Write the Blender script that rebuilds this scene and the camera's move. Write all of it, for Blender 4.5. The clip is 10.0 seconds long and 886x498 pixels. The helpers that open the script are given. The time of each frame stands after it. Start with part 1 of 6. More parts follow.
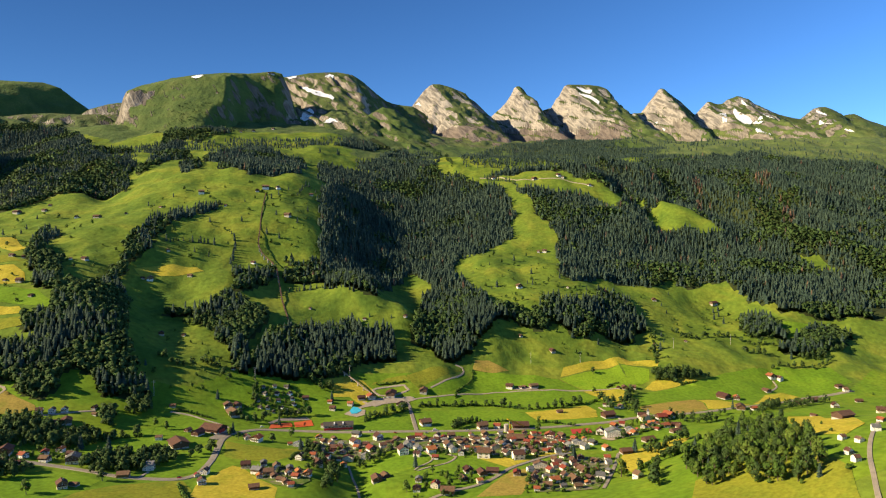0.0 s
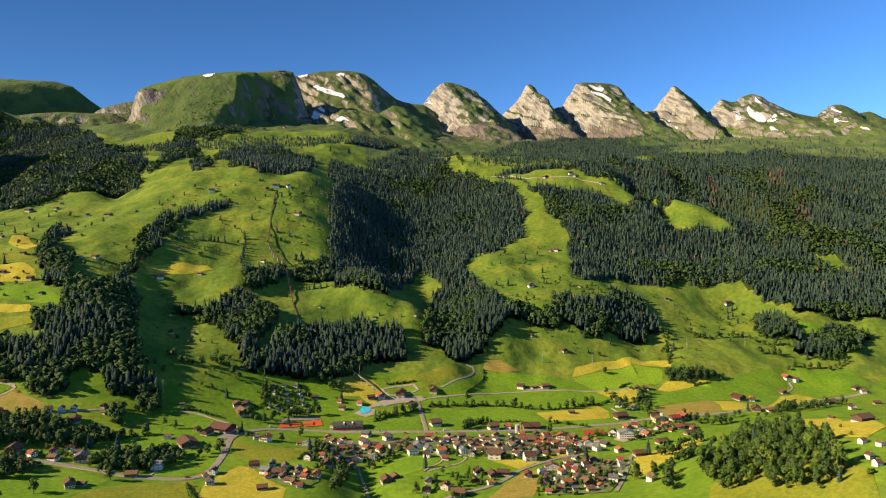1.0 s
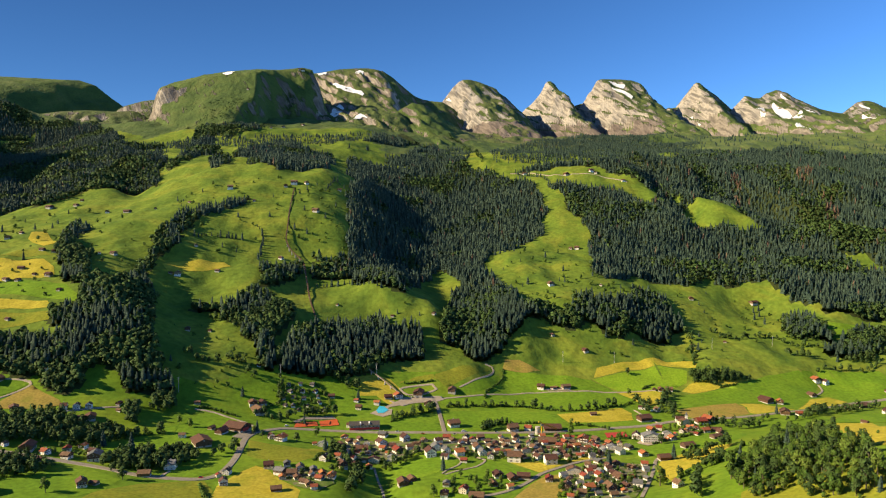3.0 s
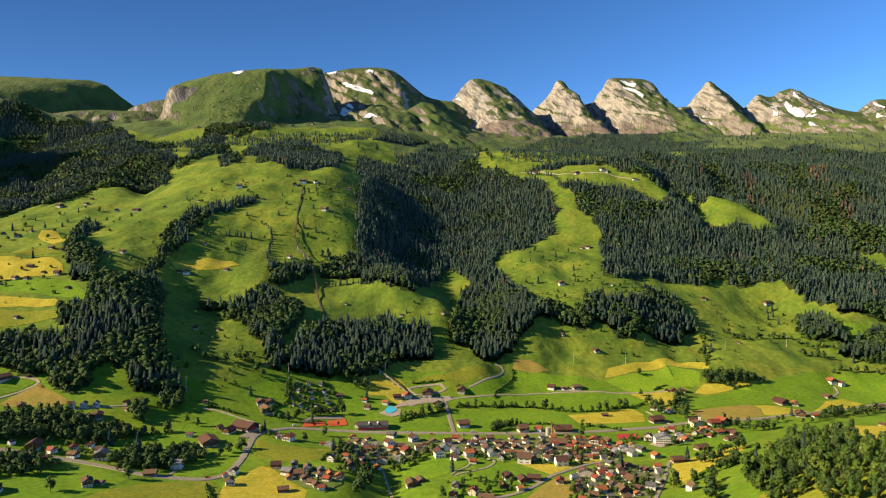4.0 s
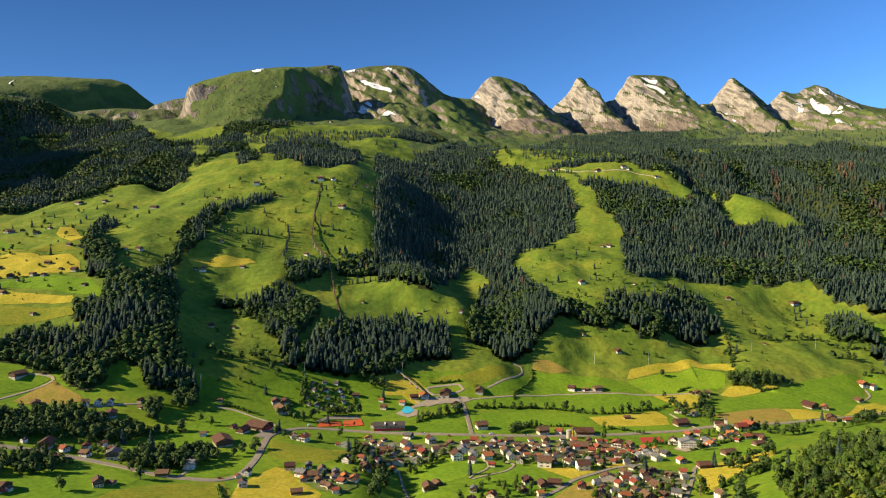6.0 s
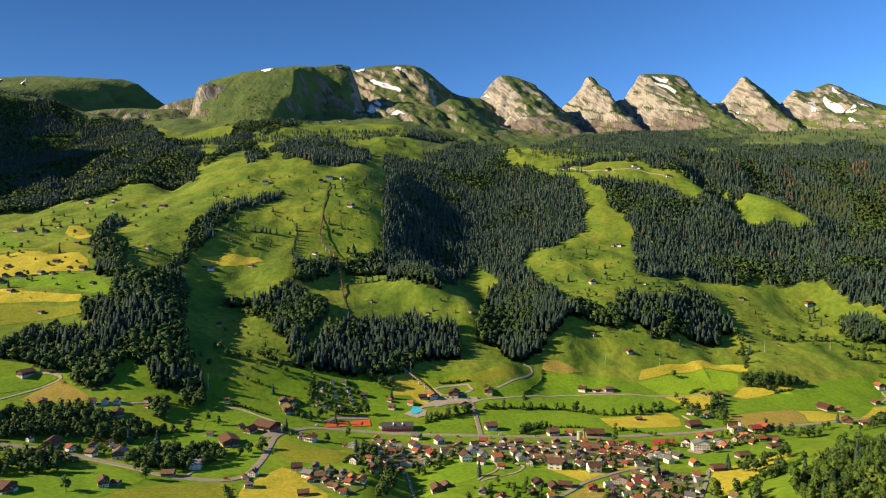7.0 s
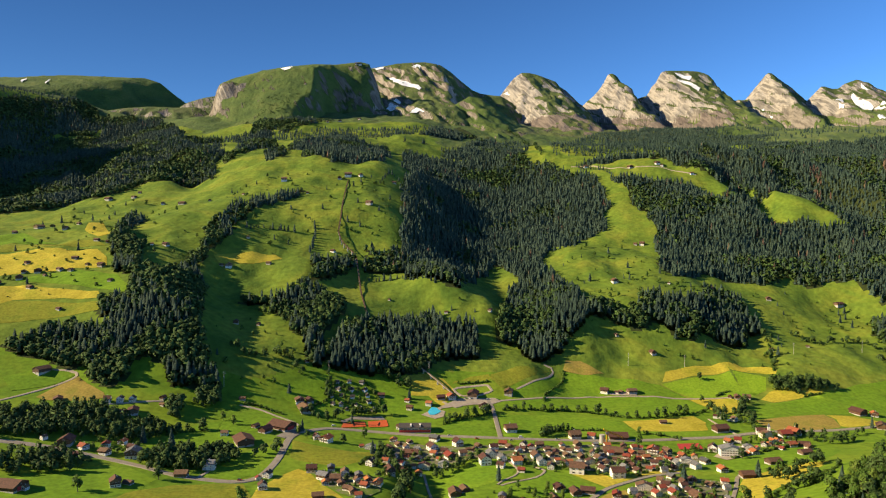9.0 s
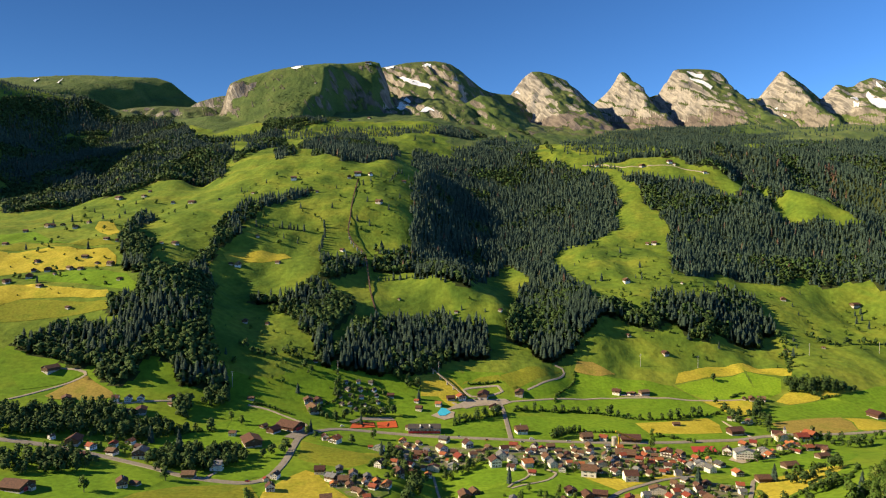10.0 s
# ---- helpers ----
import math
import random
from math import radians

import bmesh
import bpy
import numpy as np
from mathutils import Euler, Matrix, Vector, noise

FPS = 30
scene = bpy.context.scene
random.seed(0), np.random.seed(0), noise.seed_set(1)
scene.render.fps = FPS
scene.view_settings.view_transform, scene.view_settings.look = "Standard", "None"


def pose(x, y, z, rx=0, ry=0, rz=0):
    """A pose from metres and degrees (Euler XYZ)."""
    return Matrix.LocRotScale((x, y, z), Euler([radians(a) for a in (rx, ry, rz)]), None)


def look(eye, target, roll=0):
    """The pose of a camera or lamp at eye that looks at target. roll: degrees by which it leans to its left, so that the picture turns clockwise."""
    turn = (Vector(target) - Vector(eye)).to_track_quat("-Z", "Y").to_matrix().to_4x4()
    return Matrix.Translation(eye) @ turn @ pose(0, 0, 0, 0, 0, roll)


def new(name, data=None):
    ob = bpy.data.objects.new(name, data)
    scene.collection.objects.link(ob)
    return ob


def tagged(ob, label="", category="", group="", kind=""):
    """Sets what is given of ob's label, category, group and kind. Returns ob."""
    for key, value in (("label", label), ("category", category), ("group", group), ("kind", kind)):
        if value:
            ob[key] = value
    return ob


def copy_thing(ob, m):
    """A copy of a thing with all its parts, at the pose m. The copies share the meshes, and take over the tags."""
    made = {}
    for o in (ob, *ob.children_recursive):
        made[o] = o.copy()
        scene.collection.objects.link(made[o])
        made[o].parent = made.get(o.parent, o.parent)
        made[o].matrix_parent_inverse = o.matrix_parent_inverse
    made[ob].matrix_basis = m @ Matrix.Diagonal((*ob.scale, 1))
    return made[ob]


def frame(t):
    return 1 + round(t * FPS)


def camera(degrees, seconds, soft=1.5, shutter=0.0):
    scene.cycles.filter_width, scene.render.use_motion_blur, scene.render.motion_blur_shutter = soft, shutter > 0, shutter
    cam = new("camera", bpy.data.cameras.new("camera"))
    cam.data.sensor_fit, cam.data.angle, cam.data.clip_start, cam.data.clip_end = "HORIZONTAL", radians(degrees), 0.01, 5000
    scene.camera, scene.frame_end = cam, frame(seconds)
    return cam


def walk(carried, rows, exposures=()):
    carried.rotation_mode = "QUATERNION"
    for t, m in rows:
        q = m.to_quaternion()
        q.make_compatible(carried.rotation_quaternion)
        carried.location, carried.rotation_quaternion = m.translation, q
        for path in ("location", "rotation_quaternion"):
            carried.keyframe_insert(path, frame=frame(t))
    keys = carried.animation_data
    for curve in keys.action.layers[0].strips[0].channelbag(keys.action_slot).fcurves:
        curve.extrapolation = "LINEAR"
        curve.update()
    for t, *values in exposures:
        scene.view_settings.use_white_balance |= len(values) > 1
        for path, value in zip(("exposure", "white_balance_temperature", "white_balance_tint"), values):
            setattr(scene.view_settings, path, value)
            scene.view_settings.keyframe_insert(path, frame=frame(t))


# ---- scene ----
cam = camera(66.11, 10.0, 1.15)
PATH = [
    (0, (-12.97, -28.24, 255.65), (78.8, 967.3, 232.5), -0.45),
    (0.5, (-12.47, -23.48, 255.41), (71.4, 972.7, 231.5), -0.42),
    (1, (-11.94, -18.74, 255.05), (64.2, 978.0, 230.2), -0.39),
    (1.5, (-11.44, -13.97, 254.64), (57.4, 983.3, 229.2), -0.36),
    (2, (-11.06, -9.17, 254.14), (50.6, 988.6, 228.2), -0.33),
    (2.5, (-10.75, -4.31, 253.61), (44.3, 993.8, 227.0), -0.30),
    (4, (-9.82, 10.50, 250.63), (24.6, 1009.5, 223.5), -0.22),
    (4.5, (-9.53, 15.40, 250.05), (17.8, 1014.7, 222.7), -0.20),
    (5, (-9.29, 20.31, 249.50), (11.4, 1019.7, 221.4), -0.19),
    (5.5, (-9.11, 25.15, 248.88), (4.9, 1024.6, 220.3), -0.15),
    (7, (-8.80, 39.50, 245.91), (-14.8, 1039.1, 217.4), -0.06),
    (7.5, (-8.68, 44.15, 245.32), (-21.6, 1043.6, 216.4), -0.04),
    (8, (-8.57, 48.80, 244.76), (-28.4, 1048.2, 215.4), -0.01),
    (8.5, (-8.56, 53.51, 244.22), (-35.4, 1052.7, 214.4), 0.03),
    (9, (-8.65, 58.31, 243.71), (-43.1, 1057.3, 213.6), 0.07),
    (9.5, (-8.77, 63.01, 243.27), (-50.6, 1061.7, 212.8), 0.11),
    (10, (-8.92, 67.60, 242.97), (-58.1, 1065.9, 212.1), 0.12),
]
walk(cam, [(t, look(e, a, r)) for t, e, a, r in PATH], exposures=((0, 0.95), (10, 0.92)))

# ---- world, sun ----
SUN_WAY = Vector((-0.88, -0.10, 0.485)).normalized()      # towards the sun: a low morning sun
world = bpy.data.worlds.new("sky")
scene.world = world
world.use_nodes = True
wn = world.node_tree
sky = wn.nodes.new("ShaderNodeTexSky")
sky.sky_type, sky.sun_disc = "NISHITA", False
sky.sun_elevation = math.asin(SUN_WAY.z)
sky.sun_rotation = math.atan2(SUN_WAY.x, SUN_WAY.y)
sky.altitude, sky.air_density, sky.dust_density, sky.ozone_density = 2600, 1.0, 0.0, 7.0
wn.nodes["Background"].inputs[1].default_value = 0.08
clear = wn.nodes.new("ShaderNodeHueSaturation")          # very clear mountain air
clear.inputs["Saturation"].default_value = 1.10
clear.inputs["Hue"].default_value = 0.502
wn.links.new(sky.outputs[0], clear.inputs["Color"])
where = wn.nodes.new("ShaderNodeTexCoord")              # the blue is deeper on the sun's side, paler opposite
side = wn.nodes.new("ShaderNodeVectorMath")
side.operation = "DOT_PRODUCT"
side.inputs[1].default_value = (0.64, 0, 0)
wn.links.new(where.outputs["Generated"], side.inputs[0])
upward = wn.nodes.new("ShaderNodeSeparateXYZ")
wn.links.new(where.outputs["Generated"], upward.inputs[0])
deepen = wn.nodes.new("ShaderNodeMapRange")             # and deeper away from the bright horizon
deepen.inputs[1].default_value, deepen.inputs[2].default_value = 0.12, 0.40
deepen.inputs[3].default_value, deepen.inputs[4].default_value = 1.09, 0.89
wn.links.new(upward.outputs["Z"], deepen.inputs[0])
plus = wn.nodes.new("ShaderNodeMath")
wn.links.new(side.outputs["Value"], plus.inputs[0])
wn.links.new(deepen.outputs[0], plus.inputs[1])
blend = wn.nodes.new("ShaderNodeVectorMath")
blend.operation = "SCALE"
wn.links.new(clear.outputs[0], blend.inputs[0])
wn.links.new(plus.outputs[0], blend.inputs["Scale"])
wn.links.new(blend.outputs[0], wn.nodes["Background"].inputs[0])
sun = new("sun", bpy.data.lights.new("sun", "SUN"))
sun.data.energy, sun.data.angle, sun.data.color = 5.0, radians(0.5), (1.0, 0.81, 0.52)
sun.matrix_world = look(SUN_WAY * 900 + Vector((0, 1500, 300)), (0, 1500, 300))

# ---- materials ----
def material(name, colours, size=1.0, rough=0.85, bump=0.0, bump_size=None, metal=0.0, per="none", spread=0.0, warp=0.0, spec=0.3):
    """A rough, mottled surface: colours mixed by noise of that size (metres), with finer grain and relief.
    per: 'object' or 'island' varies the tone from piece to piece by spread."""
    m = bpy.data.materials.new(name)
    m.use_nodes = True
    n, link = m.node_tree.nodes, m.node_tree.links.new
    b = n["Principled BSDF"]
    b.inputs["Roughness"].default_value, b.inputs["Metallic"].default_value = rough, metal
    b.inputs["Specular IOR Level"].default_value = spec
    geo = n.new("ShaderNodeNewGeometry")
    big, fine = n.new("ShaderNodeTexNoise"), n.new("ShaderNodeTexNoise")
    for tex, s, d in ((big, size, 4), (fine, size / 9, 3)):
        tex.inputs["Scale"].default_value, tex.inputs["Detail"].default_value = 1.0 / s, d
        link(geo.outputs["Position"], tex.inputs["Vector"])
    big.inputs["Distortion"].default_value = warp
    ramp = n.new("ShaderNodeValToRGB")
    while len(ramp.color_ramp.elements) < len(colours):
        ramp.color_ramp.elements.new(0.5)
    for i, (e, c) in enumerate(zip(ramp.color_ramp.elements, colours)):
        e.position, e.color = 0.32 + 0.36 * i / max(1, len(colours) - 1), (*c, 1)
    link(big.outputs[0], ramp.inputs[0])
    mix = n.new("ShaderNodeMix")
    mix.data_type, mix.blend_type = "RGBA", "MULTIPLY"
    mix.inputs[0].default_value = 0.55
    tone = n.new("ShaderNodeMapRange")
    tone.inputs[1].default_value, tone.inputs[2].default_value = 0.3, 0.7
    tone.inputs[3].default_value, tone.inputs[4].default_value = 0.6, 1.35
    tone.clamp = False
    link(fine.outputs[0], tone.inputs[0])
    link(ramp.outputs[0], mix.inputs[6])
    link(tone.outputs[0], mix.inputs[7])
    out = mix.outputs[2]
    if per != "none":
        if per == "object":
            r = n.new("ShaderNodeObjectInfo").outputs["Random"]
        else:
            r = geo.outputs["Random Per Island"]
        hue = n.new("ShaderNodeHueSaturation")
        vary, turn = n.new("ShaderNodeMapRange"), n.new("ShaderNodeMapRange")
        vary.inputs[3].default_value, vary.inputs[4].default_value = 1 - spread, 1 + spread
        turn.inputs[3].default_value, turn.inputs[4].default_value = 0.5 - 0.06 * spread, 0.5 + 0.06 * spread
        link(r, vary.inputs[0])
        link(r, turn.inputs[0])
        link(vary.outputs[0], hue.inputs["Value"])
        link(turn.outputs[0], hue.inputs["Hue"])
        link(out, hue.inputs["Color"])
        out = hue.outputs[0]
    link(out, b.inputs["Base Color"])
    if bump:
        tex, bu = n.new("ShaderNodeTexNoise"), n.new("ShaderNodeBump")
        tex.inputs["Scale"].default_value, tex.inputs["Detail"].default_value = 1.0 / (bump_size or size / 4), 5
        link(geo.outputs["Position"], tex.inputs["Vector"])
        bu.inputs["Strength"].default_value, bu.inputs["Distance"].default_value = 1.0, bump
        link(tex.outputs[0], bu.inputs["Height"])
        link(bu.outputs[0], b.inputs["Normal"])
    return m


def alpine(name, turf, stone, scar, level, dip=0.3):
    """Mountain ground: turf where it lies flat, layered pale limestone where it is steep."""
    m = material(name, turf, 70, 0.9, 6.0, 18)
    n, link = m.node_tree.nodes, m.node_tree.links.new
    b = n["Principled BSDF"]
    green = b.inputs["Base Color"].links[0].from_socket
    geo = n.new("ShaderNodeNewGeometry")
    split = n.new("ShaderNodeSeparateXYZ")
    link(geo.outputs["Normal"], split.inputs[0])
    strata = n.new("ShaderNodeMapping")
    strata.inputs["Rotation"].default_value = (0, radians(-58), 0)
    thin = n.new("ShaderNodeMapping")
    thin.inputs["Scale"].default_value = (0.007, 0.007, 0.042)
    link(geo.outputs["Position"], strata.inputs[0])
    link(strata.outputs[0], thin.inputs[0])
    bands = n.new("ShaderNodeTexNoise")
    bands.inputs["Scale"].default_value, bands.inputs["Detail"].default_value, bands.inputs["Roughness"].default_value = 1.0, 8, 0.6
    bands.inputs["Distortion"].default_value = 0.35
    link(thin.outputs[0], bands.inputs["Vector"])
    ramp = n.new("ShaderNodeValToRGB")
    for c, p in zip((*stone, scar), (0.38, 0.46, 0.53, 0.6)):
        e = ramp.color_ramp.elements.new(p)
        e.color = (*c, 1)
    ramp.color_ramp.elements.remove(ramp.color_ramp.elements[0])
    ramp.color_ramp.elements.remove(ramp.color_ramp.elements[-1])
    link(bands.outputs[0], ramp.inputs[0])
    patch = n.new("ShaderNodeTexNoise")
    patch.inputs["Scale"].default_value, patch.inputs["Detail"].default_value = 0.018, 6
    link(geo.outputs["Position"], patch.inputs["Vector"])
    total = n.new("ShaderNodeMath")
    total.operation = "MULTIPLY_ADD"
    total.inputs[1].default_value = 0.55
    link(patch.outputs[0], total.inputs[0])
    lean = n.new("ShaderNodeMath")
    lean.operation, lean.inputs[1].default_value = "MULTIPLY_ADD", dip
    link(split.outputs["X"], lean.inputs[0])
    link(split.outputs["Z"], lean.inputs[2])
    link(lean.outputs[0], total.inputs[2])
    more = n.new("ShaderNodeMath")
    more.operation = "MULTIPLY_ADD"
    more.inputs[1].default_value = 1.15
    link(bands.outputs[0], more.inputs[0])
    link(total.outputs[0], more.inputs[2])
    edge = n.new("ShaderNodeMapRange")
    edge.inputs[1].default_value, edge.inputs[2].default_value = level - 0.04, level + 0.05
    link(more.outputs[0], edge.inputs[0])
    mix = n.new("ShaderNodeMix")
    mix.data_type = "RGBA"
    link(edge.outputs[0], mix.inputs[0])
    link(ramp.outputs[0], mix.inputs[6])
    link(green, mix.inputs[7])
    link(mix.outputs[2], b.inputs["Base Color"])
    bed = n.new("ShaderNodeBump")                        # the edges of the rock layers stand out
    bed.inputs["Strength"].default_value, bed.inputs["Distance"].default_value = 1.0, 15.0
    bare = n.new("ShaderNodeMath")
    bare.operation, bare.inputs[0].default_value = "SUBTRACT", 1.0
    link(edge.outputs[0], bare.inputs[1])
    relief = n.new("ShaderNodeMath")
    relief.operation = "MULTIPLY"
    link(bands.outputs[0], relief.inputs[0])
    link(bare.outputs[0], relief.inputs[1])
    link(relief.outputs[0], bed.inputs["Height"])
    link(b.inputs["Normal"].links[0].from_socket, bed.inputs["Normal"])
    link(bed.outputs[0], b.inputs["Normal"])
    return m


GRASS = material("grass", [(0.080, 0.138, 0.018), (0.128, 0.186, 0.022), (0.185, 0.218, 0.027)], 85, 0.9, 1.8, 11, warp=0.8, spec=0.1)
MEADOW = material("lush_meadow", [(0.112, 0.208, 0.013), (0.130, 0.230, 0.014), (0.152, 0.248, 0.016)], 45, 0.9, 0.25, 3, warp=0.8, spec=0.1)
VALLEY = material("valley_grass", [(0.104, 0.188, 0.013), (0.130, 0.218, 0.015), (0.168, 0.236, 0.018)], 60, 0.9, 0.3, 4, warp=0.6, spec=0.1)
HAY = material("hay_meadow", [(0.33, 0.285, 0.026), (0.42, 0.35, 0.040), (0.30, 0.29, 0.026)], 30, 0.9, 0.25, 3, spec=0.1)
OLIVE = material("mown_pasture", [(0.17, 0.20, 0.018), (0.21, 0.22, 0.022), (0.15, 0.19, 0.018)], 30, 0.9, 0.25, 3, spec=0.1)
TAN = material("cut_field", [(0.24, 0.19, 0.04), (0.29, 0.22, 0.05), (0.22, 0.20, 0.035)], 25, 0.9, 0.25, 3, spec=0.1)
FLOOR = material("forest_floor", [(0.03, 0.045, 0.012), (0.05, 0.06, 0.02)], 20, 0.95, 0.5, 3, spec=0.1)
ROCKY = alpine("alpine_rock_and_turf", [(0.056, 0.088, 0.020), (0.078, 0.110, 0.026), (0.100, 0.122, 0.036)],
               [(0.15, 0.138, 0.125), (0.27, 0.25, 0.222), (0.40, 0.365, 0.32)], (0.22, 0.20, 0.175), 1.50, 0.32)
TURF = alpine("alpine_turf", [(0.044, 0.080, 0.016), (0.064, 0.106, 0.020), (0.088, 0.120, 0.028)],
              [(0.11, 0.095, 0.08), (0.17, 0.15, 0.125), (0.23, 0.205, 0.175)], (0.14, 0.125, 0.105), 1.30)
SPRUCE = material("spruce_needles", [(0.030, 0.054, 0.041), (0.048, 0.076, 0.052)], 60, 0.85, per="island", spread=0.22, spec=0.15)
LEAVES = material("leaves", [(0.055, 0.105, 0.014), (0.088, 0.148, 0.02)], 14, 0.7, per="island", spread=0.3, spec=0.2)
LIGHTLEAVES = material("fresh_leaves", [(0.085, 0.135, 0.018), (0.125, 0.175, 0.026)], 10, 0.7, per="island", spread=0.3, spec=0.2)
WOODLEAVES = material("woodland_leaves", [(0.042, 0.078, 0.022), (0.070, 0.114, 0.030)], 40, 0.8, per="island", spread=0.24, spec=0.15)
SNOW = material("old_snow", [(0.75, 0.77, 0.80), (0.85, 0.86, 0.88)], 20, 0.7, 0.5, 6)
BARK = material("bark", [(0.10, 0.08, 0.06), (0.16, 0.13, 0.10)], 0.6, 0.95)
LIME = material("lime_meadow", [(0.15, 0.27, 0.014), (0.19, 0.30, 0.018), (0.17, 0.28, 0.016)], 30, 0.9, 0.25, 3, spec=0.1)
ASPHALT = material("asphalt", [(0.22, 0.19, 0.15), (0.28, 0.245, 0.195)], 6, 0.85)
GRAVEL = material("pale_gravel", [(0.30, 0.25, 0.19), (0.38, 0.32, 0.24)], 5, 0.95)
CLAY = material("red_clay", [(0.48, 0.085, 0.02), (0.56, 0.11, 0.03)], 6, 0.9)
REDCOURT = material("red_rubber", [(0.36, 0.04, 0.03), (0.42, 0.05, 0.04)], 6, 0.8)
WATER = material("pool_water", [(0.05, 0.45, 0.62), (0.08, 0.52, 0.70)], 5, 0.08, 0.02, 1.2, spec=0.5)
PLASTER = material("white_plaster", [(0.66, 0.63, 0.57), (0.80, 0.77, 0.71)], 3, 0.85, per="object", spread=0.08)
CREAM = material("cream_plaster", [(0.62, 0.55, 0.42), (0.72, 0.64, 0.50)], 3, 0.85, per="object", spread=0.1)
TIMBER = material("weathered_timber", [(0.085, 0.045, 0.025), (0.15, 0.08, 0.045)], 1.2, 0.85, per="object", spread=0.35)
OLDWOOD = material("grey_brown_boards", [(0.10, 0.065, 0.04), (0.17, 0.11, 0.07)], 1.0, 0.9, per="object", spread=0.35)
TILE = material("brown_roof_tiles", [(0.078, 0.040, 0.027), (0.140, 0.070, 0.045)], 1.5, 0.8, 0.05, 0.35, per="object", spread=0.4)
REDTILE = material("red_roof_tiles", [(0.22, 0.060, 0.028), (0.33, 0.098, 0.042)], 1.5, 0.8, 0.05, 0.35, per="object", spread=0.34)
SLATE = material("grey_slates", [(0.10, 0.10, 0.105), (0.18, 0.18, 0.18)], 1.5, 0.6, 0.05, 0.35, per="object", spread=0.4)
GLASS = material("window_glass", [(0.03, 0.035, 0.04), (0.05, 0.055, 0.06)], 1, 0.12, spec=0.6)
STEEL = material("galvanised_steel", [(0.35, 0.36, 0.37), (0.45, 0.46, 0.47)], 0.6, 0.45, metal=0.8)
CONCRETE = material("concrete", [(0.36, 0.34, 0.31), (0.46, 0.44, 0.40)], 2.0, 0.9)
YELLOW = material("yellow_paint", [(0.65, 0.32, 0.02), (0.72, 0.38, 0.03)], 1.0, 0.5)
REDPAINT = material("red_paint", [(0.42, 0.03, 0.03), (0.52, 0.05, 0.04)], 2.0, 0.6)
CARPAINT = material("car_paint", [(0.62, 0.62, 0.62), (0.7, 0.7, 0.7)], 2.0, 0.3, per="object", spread=0.35)
RUBBER = material("tyre_rubber", [(0.02, 0.02, 0.02), (0.03, 0.03, 0.03)], 1.0, 0.9)
DRY = material("dead_spruce", [(0.095, 0.065, 0.045), (0.14, 0.09, 0.065)], 20, 0.9, per="island", spread=0.3, spec=0.1)
DARKROOF = material("dark_roof_shingles", [(0.05, 0.045, 0.042), (0.09, 0.08, 0.072)], 1.5, 0.8, 0.05, 0.35, per="object", spread=0.4)
GARDENS = material("gardens_and_paving", [(0.075, 0.130, 0.014), (0.115, 0.165, 0.020), (0.175, 0.150, 0.110), (0.095, 0.150, 0.016)], 16, 0.9, 0.2, 2, warp=1.2)
LAYERS = alpine("layered_rock", [(0.056, 0.088, 0.020), (0.078, 0.110, 0.026), (0.100, 0.122, 0.036)],
                [(0.14, 0.115, 0.095), (0.22, 0.19, 0.155), (0.35, 0.31, 0.26)], (0.17, 0.148, 0.122), 1.50, 0.2)
KARST = alpine("karst_pavement", [(0.05, 0.085, 0.02), (0.075, 0.105, 0.03), (0.10, 0.115, 0.045)],
               [(0.10, 0.09, 0.085), (0.17, 0.155, 0.14), (0.34, 0.31, 0.275)], (0.13, 0.12, 0.11), 1.54, 0.1)
ALP = alpine("alpine_pasture", [(0.072, 0.112, 0.028), (0.096, 0.138, 0.034), (0.124, 0.152, 0.044)],
             [(0.13, 0.115, 0.10), (0.19, 0.17, 0.145), (0.27, 0.24, 0.205)], (0.15, 0.135, 0.115), 1.34)
SCREE = alpine("brown_scree_and_turf", [(0.06, 0.095, 0.02), (0.085, 0.115, 0.03), (0.11, 0.12, 0.045)],
               [(0.10, 0.082, 0.075), (0.135, 0.112, 0.10), (0.19, 0.16, 0.14)], (0.12, 0.10, 0.09), 1.66, 0.1)

